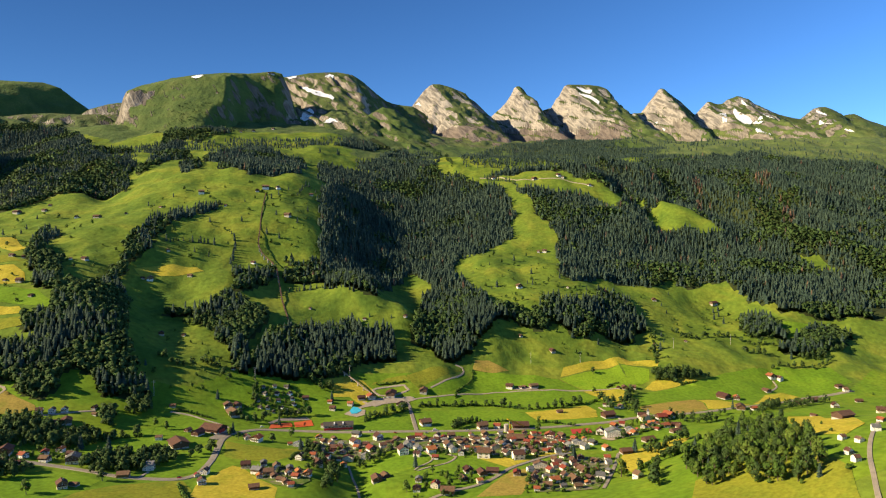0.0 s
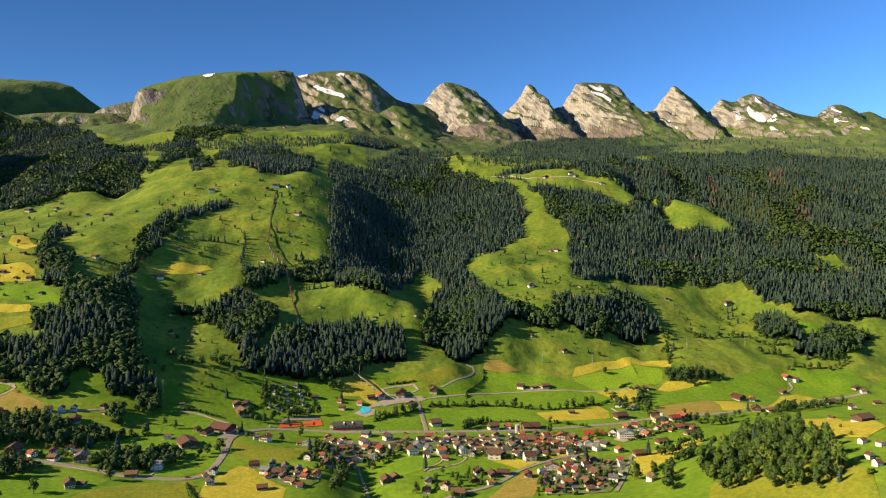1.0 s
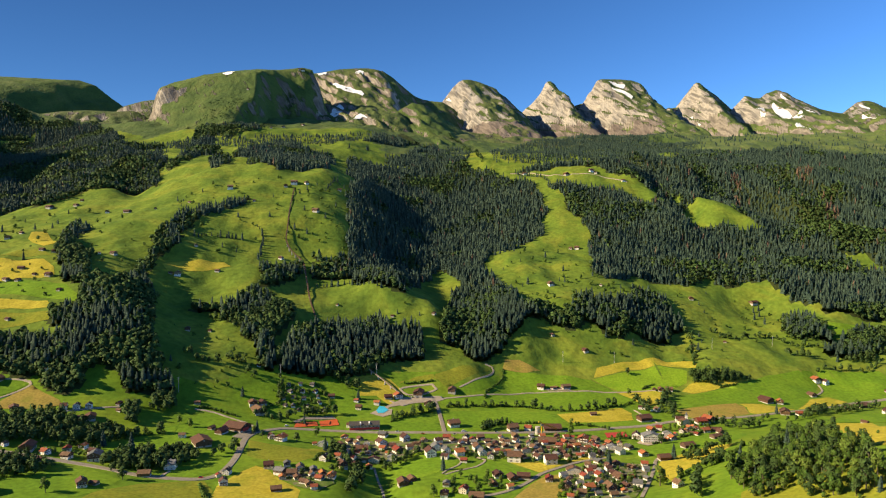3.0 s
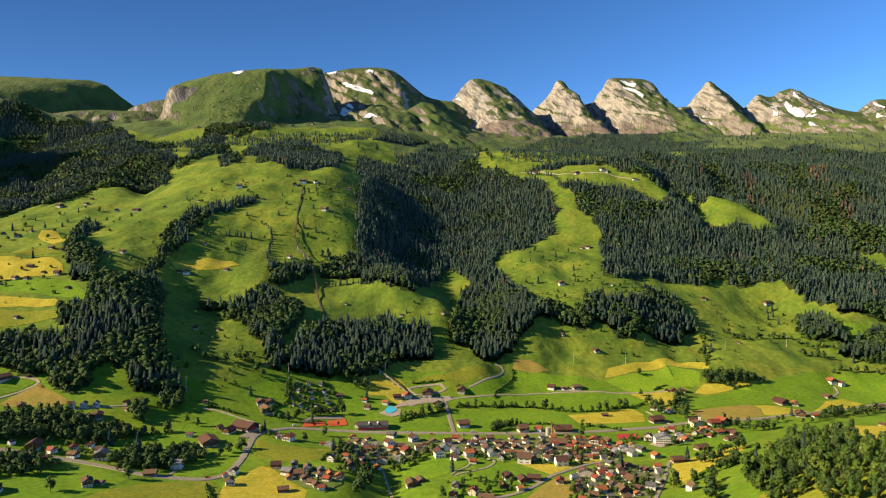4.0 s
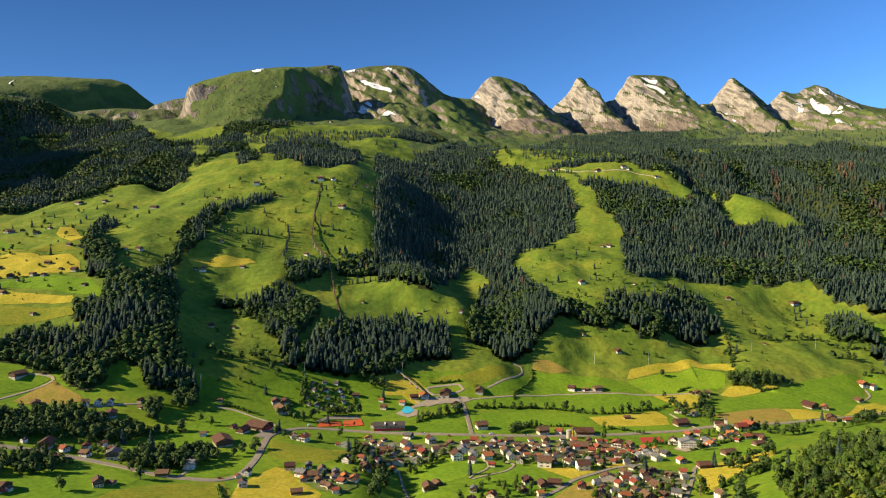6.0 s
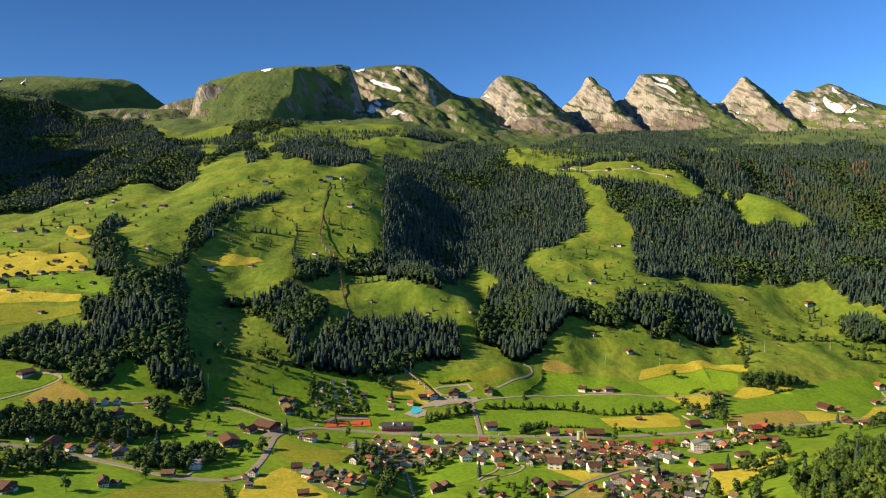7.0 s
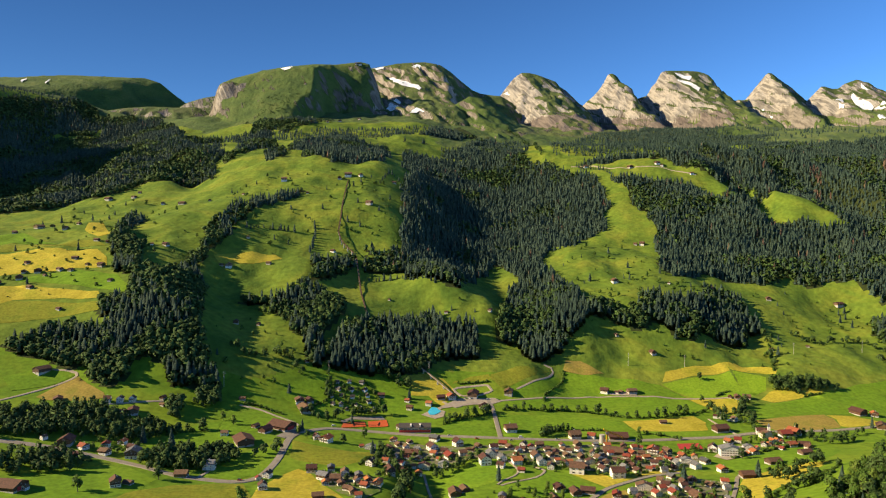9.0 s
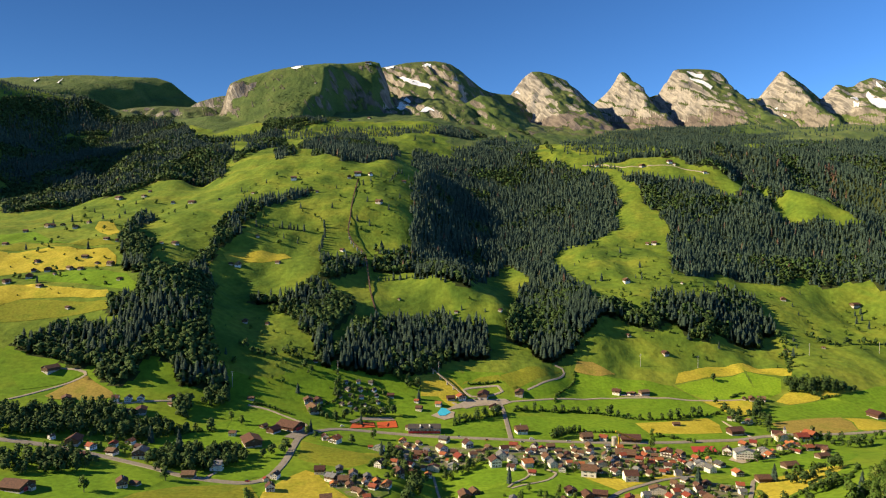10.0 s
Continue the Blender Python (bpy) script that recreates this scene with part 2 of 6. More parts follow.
# ---- landforms ----
TERRAIN_LINES = {
    "near_bank": [(-900, -300, 150), (-300, -300, 110), (250, -300, 120), (900, -300, 170), (1500, -200, 190)],
    "bank_foot": [(-800, 250, 70), (-350, 350, 40), (0, 380, 28), (180, 450, 30)],
    "village_side_hill": [(300, 470, 48), (350, 520, 66), (420, 560, 74), (500, 600, 74), (600, 560, 90), (290, 590, 36), (245, 560, 26), (350, 640, 38), (430, 690, 40), (520, 720, 34), (620, 760, 28)],
    "lower_fields": [(-372, 599, 30), (-309, 625, 27), (-150, 640, 12), (-19, 670, 1), (90, 660, 0), (176, 690, 1), (242, 640, 6), (290, 700, 6)],
    "village_gully": [(-34, 640, -10), (-38, 670, -10), (-44, 700, -9), (-50, 735, -6), (-76, 645, 8), (-80, 690, 9), (-86, 722, 8), (-150, 738, 14), (-172, 730, 16), (-120, 680, 9)],
    "village_street": [(-460, 700, 45), (-330, 697, 25), (-251, 693, 18), (-113, 780, 5), (5, 770, 0), (70, 772, -2), (170, 800, -5), (243, 850, -9), (330, 830, -6), (430, 850, -6)],
    "valley_floor": [(-406, 760, 38), (-218, 825, 17), (-119, 893, 4), (-48, 918, 5), (60, 920, -2), (150, 930, -5), (243, 935, -6), (380, 930, -8), (500, 945, -8), (680, 900, -2), (900, 880, 0)],
    "slope_foot": [(-494, 872, 62), (-330, 880, 42), (-230, 920, 30), (-130, 960, 20), (-20, 985, 12), (80, 1000, 6), (205, 1055, 3), (380, 1070, 2), (520, 1060, -4), (670, 1100, -4), (850, 1080, -4), (1100, 1080, 4)],
    "first_rise": [(-574, 1002, 127), (-346, 1053, 97), (-265, 975, 67), (-189, 989, 51), (-104, 1030, 42), (-20, 1053, 32), (60, 1078, 40), (124, 1094, 22), (209, 1112, 27), (380, 1150, 27), (498, 1112, 20), (652, 1134, 18), (772, 1154, 23)],
    "west_meadows": [(-641, 1052, 153), (-636, 1158, 192), (-671, 1477, 282), (-860, 1714, 316), (-1150, 1650, 280), (-1000, 1250, 215), (-900, 950, 150), (-900, 700, 95), (-1200, 300, 110)],
    "gorge_left": [(-419, 1007, 128), (-377, 942, 90), (-477, 1107, 169), (-492, 1319, 228), (-497, 1497, 298)],
    "meadow_spur": [(-436, 1142, 145), (-430, 1248, 179), (-406, 1389, 238), (-343, 1457, 261), (-235, 1448, 237), (-439, 1655, 354), (-292, 1690, 362), (-196, 1549, 298), (-154, 1458, 224), (-229, 1786, 394), (-405, 1795, 415), (-519, 1787, 402), (-659, 1776, 365), (-169, 1686, 331)],
    "front_knoll": [(-111, 1189, 100), (-78, 1315, 162), (-171, 1302, 153), (-42, 1281, 154), (28, 1200, 102), (-188, 1143, 109), (-263, 1236, 158), (-2, 1162, 76)],
    "ravine": [(96, 1089, 37), (86, 1177, 64), (43, 1326, 101), (14, 1513, 161), (3, 1715, 233), (-27, 2013, 346), (-78, 2353, 478), (-147, 2785, 635)],
    "east_spur": [(197, 1202, 92), (161, 1158, 66), (231, 1171, 63), (280, 1133, 31), (275, 1330, 132), (166, 1431, 153), (246, 1553, 195), (393, 1632, 209), (456, 1733, 267), (363, 1807, 283), (341, 2030, 396), (249, 2249, 477), (182, 2122, 386)],
    "east_shelf": [(381, 1245, 92), (426, 1426, 152), (499, 1366, 110), (672, 1463, 133), (716, 1404, 93), (600, 1400, 110), (757, 1438, 137), (444, 1218, 54), (576, 1238, 50), (745, 1275, 64), (843, 1259, 55)],
    "forest_slope": [(558, 1595, 193), (709, 1731, 259), (753, 1875, 312), (814, 1649, 217), (1016, 1756, 258), (1081, 1632, 230), (934, 1486, 145), (908, 1342, 99), (1314, 2267, 450), (790, 2142, 439), (1036, 2094, 383)],
    "alp_shelf": [(531, 2050, 426), (355, 2106, 428), (638, 2008, 398), (720, 2002, 377), (464, 1915, 348)],
    "upper_alp": [(167, 2692, 556), (429, 2663, 548), (736, 2574, 531), (1064, 2584, 547), (1395, 2592, 554), (1724, 2625, 580), (125, 3279, 717), (542, 3340, 698), (961, 3347, 705), (1366, 3310, 713), (1747, 3241, 698), (2078, 3158, 708)],
    "high_ground": [(-38, 3472, 801), (-402, 3198, 760), (-575, 2773, 660), (-719, 2639, 628), (-363, 2271, 520), (-589, 2223, 515), (-840, 2375, 540), (-202, 2342, 516)],
    "side_valley": [(-1332, 1900, 317), (-1275, 1960, 336), (-1236, 2060, 374), (-1297, 2320, 458), (-1390, 2600, 545), (-988, 1860, 346), (-960, 1960, 391), (-1067, 2250, 488), (-1152, 2560, 585), (-872, 2060, 449), (-864, 2260, 503), (-1151, 2760, 646), (-1366, 2820, 650)],
    "shelf_ground": [(-1597, 3080, 740), (-1441, 3080, 735), (-1273, 3050, 725), (-1659, 3300, 775), (-1508, 3330, 780), (-1379, 3350, 790), (-1570, 3640, 850), (-1423, 3640, 870), (-1250, 3600, 850)],
    "green_ramp": [(-1132, 2920, 705), (-993, 2620, 593), (-929, 2720, 628), (-743, 2350, 517), (-871, 2900, 695), (-691, 2950, 722), (-537, 2900, 708)],
    "shaded_arm": [(-1866, 2650, 750), (-1817, 2780, 767), (-1748, 2900, 797), (-1695, 3000, 796), (-1658, 3080, 742), (-1704, 2420, 549), (-1673, 2560, 566), (-1591, 2640, 576), (-1511, 2150, 407), (-1434, 2200, 411), (-1359, 2230, 413), (-1502, 2680, 559), (-2040, 2300, 930), (-1960, 2000, 800)],
    "behind": [(-2300, 2500, 960), (-2450, 2850, 940), (-2700, 3200, 940), (-2250, 2100, 1120), (-3400, 900, 250), (-3400, 2500, 520), (-2600, 1600, 330), (-2600, 3400, 720), (-3500, 4600, 800), (-1200, 4700, 700), (600, 4800, 650), (2400, 4800, 700), (3600, 4700, 780), (3600, 3300, 700), (3400, 2200, 480), (3000, 1200, 120), (2000, 1150, 20), (1600, 1600, 190), (1900, 2000, 330), (1500, 700, 30), (2600, 300, 90), (2500, -400, 160), (-2500, -400, 180), (-2200, 600, 130), (-3400, -400, 200), (3500, -400, 170)],
}
MOUNTAINS = [
    ("far_plateau", 3900, [(-3050, 1000), (-2764, 1060), (-2561, 1107), (-2260, 1117), (-1961, 1102), (-1829, 1097), (-1747, 1068), (-1665, 1000), (-1560, 925)], {'lean': -0.75, 'steep': 0.42, 'brow': 260, 'low': 860, 'ledges': 0.5, 'fall': 0.95}),
    ("karst_shelf", 3260, [(-1775, 760), (-1734, 801), (-1637, 814), (-1513, 821), (-1389, 815), (-1290, 818), (-1235, 790)], {'lean': 0.1, 'steep': 0.62, 'low': 840, 'ledges': 1.3}),
    ("link_ridge", 3700, [(-1554, 900), (-1516, 921), (-1423, 947), (-1361, 956), (-1299, 937)], {'lean': 0.1, 'steep': 1.1, 'low': 300, 'ledges': 0.6}),
    ("dome", 3330, [(-1269, 737), (-1228, 818), (-1200, 904), (-1178, 944), (-1119, 969), (-984, 1004), (-876, 1021), (-741, 1032), (-633, 1029), (-520, 1041), (-476, 1030), (-444, 954), (-407, 832)], {'lean': 0.33, 'steep': 0.95, 'brow': 200, 'low': 300, 'ledges': 0.25, 'hollow': (-360, 2960, 310, 440, 230)}),
    ("dome_nose", 3080, [(-1140, 712), (-1130, 790), (-1122, 846), (-1104, 888), (-1066, 901), (-1015, 886), (-960, 850), (-880, 800)], {'lean': 0.25, 'steep': 2.3, 'low': 830, 'ledges': 1.6, 'back': 0.5}),
    ("second_top", 3800, [(-595, 1028), (-554, 1119), (-486, 1128), (-393, 1146), (-315, 1151), (-238, 1153), (-176, 1143), (-155, 1128), (-127, 1085), (-84, 1023), (-28, 956), (9, 901)], {'lean': 0.22, 'steep': 0.8, 'low': 300, 'back': 0.32, 'hollow': (40, 3690, 150, 140, 70)}),
    ("second_shoulder", 3960, [(-280, 1138), (-168, 1179), (-103, 1137), (-55, 1095), (-7, 1056), (25, 1031), (67, 1014), (121, 1004), (185, 998), (249, 959)], {'lean': 0.1, 'steep': 0.85, 'low': 300, 'back': 0.32, 'ledges': 0.4}),
    ("green_spur", 3350, [(-210, 688), (-129, 782), (-61, 843), (6, 880), (60, 869), (114, 831), (155, 804), (222, 764), (303, 699), (384, 637), (451, 583)], {'lean': 0.3, 'steep': 0.75, 'low': 720, 'ledges': 0.7, 'back': 0.3}),
    ("peak_a", 4100, [(110, 936), (185, 1021), (215, 1061), (257, 1116), (290, 1145), (313, 1158), (356, 1158), (412, 1144), (454, 1128), (514, 1104), (533, 1078), (570, 1055), (619, 1008), (652, 975), (701, 916)], {'lean': 0.3, 'steep': 0.85, 'low': 300, 'back': 0.32}),
    ("peak_b", 4250, [(673, 969), (720, 1016), (754, 1043), (794, 1087), (821, 1127), (840, 1167), (854, 1184), (874, 1187), (901, 1170), (935, 1119), (979, 1075), (1013, 1024), (1071, 946)], {'lean': 0.25, 'steep': 0.9, 'low': 300, 'back': 0.32}),
    ("saddle_a", 4330, [(994, 1021), (1051, 1049), (1102, 1064), (1156, 1057)], {'lean': 0.3, 'steep': 0.8, 'low': 300}),
    ("peak_c", 4250, [(1057, 1014), (1090, 1064), (1113, 1108), (1140, 1131), (1153, 1165), (1169, 1191), (1196, 1201), (1320, 1200), (1394, 1194), (1450, 1173), (1476, 1137), (1506, 1101), (1543, 1058), (1588, 1011), (1674, 921)], {'lean': 0.25, 'steep': 0.85, 'low': 300, 'back': 0.32}),
    ("saddle_b", 4330, [(1591, 1022), (1663, 1032), (1754, 1043), (1827, 1036)], {'lean': 0.3, 'steep': 0.8, 'low': 300}),
    ("peak_d", 4250, [(1637, 957), (1693, 1023), (1724, 1052), (1761, 1089), (1780, 1133), (1788, 1170), (1807, 1184), (1826, 1181), (1852, 1159), (1902, 1123), (1940, 1098), (1978, 1062), (2016, 1030), (2092, 946)], {'lean': 0.15, 'steep': 0.95, 'low': 300, 'back': 0.32}),
    ("peak_e", 4200, [(1981, 973), (2038, 1032), (2068, 1061), (2094, 1090), (2117, 1090), (2155, 1076), (2193, 1077), (2231, 1106), (2265, 1117), (2296, 1129), (2323, 1125), (2372, 1100), (2430, 1072), (2507, 1039), (2585, 1011), (2662, 993), (2760, 979), (2936, 921)], {'lean': 0.2, 'steep': 0.75, 'low': 300, 'back': 0.32}),
    ("peak_f", 4230, [(2740, 977), (2779, 999), (2806, 1029), (2838, 1059), (2897, 1074), (2936, 1067), (2996, 1042), (3043, 1012), (3075, 1020), (3107, 1031), (3155, 1013), (3215, 984), (3275, 969), (3477, 903), (3803, 803)], {'lean': 0.1, 'steep': 0.75, 'low': 300, 'back': 0.32}),
]
WOODS = {
    "ravine_wood": [(-205, 1338), (-174, 1330), (-130, 1331), (-84, 1277), (-41, 1258), (-16, 1245), (0, 1455), (52, 1539), (89, 1484), (91, 1451), (75, 1402), (61, 1256), (43, 1186), (36, 1151), (69, 1156), (87, 1094), (115, 1102), (131, 1118), (162, 1159), (190, 1208), (196, 1296), (174, 1365), (163, 1433), (150, 1504), (161, 1564), (187, 1602), (232, 1640), (277, 1662), (329, 1717), (362, 1837), (363, 1929), (347, 2019), (305, 2125), (223, 2187), (175, 2257), (178, 2295), (104, 2780), (37, 2898), (-35, 3051), (-124, 2790), (-200, 2589), (-225, 2388), (-208, 2203), (-167, 2018), (-166, 1733), (-142, 1537), (-138, 1444), (-169, 1380), (-207, 1379)],
    "side_valley_wood": [(-1021, 1579), (-968, 1669), (-867, 1652), (-843, 1700), (-823, 1762), (-750, 1778), (-668, 1776), (-703, 1930), (-756, 2130), (-889, 2429), (-955, 2344), (-1156, 2745), (-1361, 2965), (-1401, 2903), (-1486, 2916), (-1483, 2751), (-1591, 2641), (-1682, 2574), (-1730, 2457), (-1074, 1542)],
    "arm_wood": [(-1739, 2469), (-1605, 2664), (-1496, 2753), (-1498, 2915), (-1542, 2883), (-1669, 2956), (-1735, 2879), (-1812, 2772), (-1850, 2627)],
    "cliff_wood": [(-674, 1927), (-643, 1940), (-642, 2089), (-587, 2080), (-749, 2643), (-806, 2688), (-831, 2638), (-682, 2150), (-711, 2091)],
    "upper_wood": [(-666, 2085), (-836, 2628), (-856, 2834), (-804, 2835), (-685, 2926), (-584, 2686), (-590, 2662), (-672, 2599), (-700, 2509), (-587, 2080)],
    "lift_wood": [(-512, 2018), (-436, 1871), (-359, 1791), (-292, 1828), (-237, 1859), (-272, 2276), (-321, 2233), (-392, 2331), (-463, 2305), (-516, 2210)],
    "brow_wood": [(-512, 1816), (-483, 1876), (-533, 2005), (-567, 2008)],
    "gully_head_wood": [(-664, 1347), (-650, 1375), (-649, 1420), (-652, 1432), (-694, 1469), (-708, 1436)],
    "gully_wood": [(-639, 1256), (-683, 1359), (-667, 1358), (-627, 1280), (-575, 1224), (-533, 1137), (-519, 1076), (-553, 1100), (-603, 1179)],
    "diagonal_wood": [(-376, 1603), (-426, 1550), (-460, 1475), (-466, 1385), (-456, 1307), (-473, 1267), (-455, 1195), (-474, 1170), (-492, 1242), (-490, 1313), (-506, 1388), (-501, 1474), (-453, 1555), (-386, 1621)],
    "gorge_wood": [(-530, 1013), (-535, 1020), (-498, 1031), (-509, 1062), (-531, 1102), (-473, 1110), (-477, 1187), (-453, 1200), (-426, 1113), (-399, 1036), (-364, 963), (-345, 936), (-322, 895), (-341, 884), (-371, 873), (-390, 894), (-414, 913), (-437, 902), (-428, 861), (-439, 841), (-467, 870), (-489, 897), (-509, 895), (-531, 897), (-597, 900), (-614, 926), (-549, 947), (-545, 960), (-496, 954), (-490, 973)],
    "middle_wood": [(-376, 1138), (-327, 1144), (-299, 1108), (-270, 1080), (-249, 1046), (-230, 989), (-214, 996), (-221, 1065), (-213, 1101), (-199, 1125), (-199, 1142), (-225, 1168), (-255, 1201), (-295, 1184), (-307, 1176), (-373, 1156)],
    "bench_wood": [(-278, 1205), (-286, 1291), (-278, 1313), (-252, 1347), (-227, 1368), (-219, 1340), (-224, 1277), (-245, 1249), (-259, 1217)],
    "front_wood": [(-204, 997), (-214, 1036), (-184, 1114), (-143, 1153), (-59, 1179), (-1, 1162), (14, 1126), (6, 1083), (-54, 1057), (-103, 1025), (-142, 1004), (-182, 996)],
    "toe_wood": [(181, 1210), (197, 1262), (228, 1261), (266, 1243), (318, 1283), (377, 1269), (464, 1381), (492, 1348), (508, 1269), (493, 1242), (437, 1201), (385, 1196), (343, 1189), (322, 1219), (270, 1216), (231, 1225)],
    "east_wood": [(882, 1303), (823, 1313), (821, 1345), (789, 1389), (769, 1440), (721, 1460), (702, 1451), (660, 1467), (655, 1483), (560, 1432), (526, 1437), (470, 1450), (415, 1429), (384, 1456), (421, 1584), (442, 1670), (448, 1706), (436, 1742), (420, 1799), (418, 1889), (403, 1964), (386, 2003), (477, 1967), (546, 1921), (638, 1909), (675, 1879), (727, 1999), (682, 1988), (608, 2019), (510, 2098), (344, 2153), (368, 2184), (606, 2129), (1040, 2529), (1400, 2602), (1519, 2640), (1612, 2530), (1700, 2473), (1820, 2470), (1960, 2377), (1400, 1500), (1023, 1268)],
    "field_edge_wood": [(690, 1263), (733, 1315), (780, 1315), (780, 1262), (758, 1216), (717, 1227)],
    "field_corner_wood": [(739, 1183), (791, 1229), (895, 1272), (910, 1233), (812, 1155), (749, 1150)],
}
GLADES = {
    "glade_a": [(740, 1838), (794, 1893), (850, 1916), (864, 1813), (901, 1737), (884, 1732), (795, 1762), (710, 1717)],
    "glade_b": [(691, 1902), (765, 1905), (759, 1882), (719, 1863)],
    "glade_c": [(1011, 1608), (1070, 1579), (1108, 1499), (1038, 1531)],
    "lift_track": [(-495, 3052), (-448, 3075), (-289, 2415), (-297, 2327)],
}
DRY_STANDS = [
    [(1219, 2136), (1308, 2178), (1236, 2050), (1212, 2092)],
    [(1232, 2023), (1252, 1983), (1201, 1896), (1185, 1921)],
    [(1151, 1932), (1213, 1900), (1055, 1639), (1022, 1671)],
    [(989, 2089), (1014, 2067), (903, 1835), (954, 1998)],
    [(-1367, 2240), (-1326, 2262), (-1242, 2146), (-1292, 2129)],
]


def spline_fit(lines):
    p = np.array([q for line in lines.values() for q in line], float)
    a, z = p[:, :2] / 1000, p[:, 2]
    r = np.hypot(a[:, None, 0] - a[None, :, 0], a[:, None, 1] - a[None, :, 1])
    k = r * r * np.log(r + 1e-9) + np.eye(len(a)) * 2e-4
    side = np.c_[np.ones(len(a)), a]
    full = np.block([[k, side], [side.T, np.zeros((3, 3))]])
    return a, np.linalg.solve(full, np.r_[z, 0, 0, 0])


KNOTS, WEIGHTS = spline_fit(TERRAIN_LINES)


def smooth_ground(x, y):
    """The broad form of the land: a thin sheet laid over its ridges, benches and ravines."""
    shape, x, y = np.shape(x), np.ravel(x) / 1000, np.ravel(y) / 1000
    z = WEIGHTS[-3] + WEIGHTS[-2] * x + WEIGHTS[-1] * y
    for (kx, ky), w in zip(KNOTS, WEIGHTS):
        r2 = (x - kx) ** 2 + (y - ky) ** 2
        z = z + w * 0.5 * r2 * np.log(r2 + 1e-18)
    return z.reshape(shape)


def lattice(i, j, seed):
    n = (i * 374761393 + j * 668265263 + seed * 974711) & 0x7FFFFFFF
    n = ((n ^ (n >> 13)) * 1274126177) & 0x7FFFFFFF
    return ((n ^ (n >> 16)) & 0xFFFF) / 32767.5 - 1


def wave(x, y, size, seed=0):
    """Smooth noise from -1 to 1 with bumps of that size."""
    u, v = np.asarray(x) / size, np.asarray(y) / size
    i, j = np.floor(u).astype(np.int64), np.floor(v).astype(np.int64)
    a, b = u - i, v - j
    a, b = a * a * (3 - 2 * a), b * b * (3 - 2 * b)
    return ((lattice(i, j, seed) * (1 - a) + lattice(i + 1, j, seed) * a) * (1 - b)
            + (lattice(i, j + 1, seed) * (1 - a) + lattice(i + 1, j + 1, seed) * a) * b)


def mountain(x, y, yc, crest, lean, steep, low, ledges=1.0, hollow=None, fall=1.1, brow=0, back=0.9):
    """A rib of layered rock: a crest line, a face that leans with its strata, and a back slope.
    back: how steeply the far side falls; hollow: the centre, half width, half length and depth of a cirque in the face; brow: how far the top runs on before the face drops."""
    cx, cz = np.array([c[0] for c in crest], float), np.array([c[1] for c in crest], float)
    front = np.maximum(yc - y, 0)
    behind = np.maximum(y - yc, 0)
    wob = (26 * wave(x + 0.6 * y, y - 0.3 * x, 110, 3) + 14 * wave(x, y, 42, 4)) * np.clip(front / 80, 0, 1)
    s = x - lean * front + wob
    z = np.interp(s, cx, cz)
    z = np.where(s < cx[0], cz[0] - 1.3 * (cx[0] - s), z)
    z = np.where(s > cx[-1], cz[-1] - fall * (s - cx[-1]), z)
    drop = steep * np.maximum(front - brow, 0) + 0.27 * np.minimum(front, brow) - 0.00035 * np.minimum(np.maximum(front - brow, 0), 600) ** 2
    z = z - drop - back * behind
    fade = np.clip(front / 60, 0, 1)
    layer = (z + 0.85 * s + 16 * wave(x, y, 140, 11) + 7 * wave(x, y, 50, 12)) / 70.0
    cut = np.clip((np.abs(layer % 1 - 0.5) * 2 - 0.45) * 4, -1, 1) * (0.45 + 0.75 * wave(np.floor(layer) * 37.0, s, 160, 13))
    z = z + fade * ledges * (13 * cut + 6 * wave(x, y, 24, 5) + 11 * wave(s, y * 0.35, 34, 14) - 16 * np.abs(wave(s + 0.3 * y, y * 0.2, 62, 18)))
    if hollow:
        hx, hy, rx, ry, deep = hollow
        q = np.sqrt(((x - hx) / rx) ** 2 + ((y - hy) / ry) ** 2) + 0.16 * wave(x, y, 120, 41) + 0.08 * wave(x, y, 45, 42)
        z = z - deep * np.clip((1.15 - q) * 2.2, 0, 1) ** 1.3 * np.clip((yc - 25 - y) / 60, 0, 1)
    return np.where(z > low - 150, z, -500)


def smooth_height(x, y):
    """The land without its rock mountains: broad form, hummocks, and rougher ground higher up."""
    x, y = np.asarray(x, float), np.asarray(y, float)
    z = smooth_ground(x, y)
    far = np.clip((y - 1050) / 900, 0, 1)
    near = np.clip(np.clip((y - 980) / 150, 0, 1) + np.clip((560 - y) / 150, 0, 1), 0, 1)
    z = z + far * (11 * wave(x, y, 210, 1) + 5 * wave(x, y, 80, 2)) + near * (6.5 * wave(x, y, 75, 6) + 3.0 * wave(x, 0.7 * y, 27, 7) + 0.8 * wave(x, 0.7 * y, 13, 17))
    z = z + 0.5 * wave(x, y, 60, 8)
    flank = np.clip((y - 1450) / 350, 0, 1) * np.clip((2450 - y) / 350, 0, 1) * (np.clip((x - 480) / 250, 0, 1) + 0.5 * np.clip((-560 - x) / 200, 0, 1))
    z = z + flank * (44 * wave(x + 0.5 * y, 0.3 * y, 92, 15) + 17 * wave(x + 0.4 * y, 0.5 * y, 52, 16))
    return z + np.clip((y - 2900) / 500, 0, 1) * (14 * wave(x, y, 130, 9) + 7 * wave(x, y, 45, 10))


def height(x, y):
    z = smooth_height(x, y)
    for _, yc, crest, form in MOUNTAINS:
        z = np.maximum(z, mountain(np.asarray(x, float), np.asarray(y, float), yc, crest, **form))
    return z

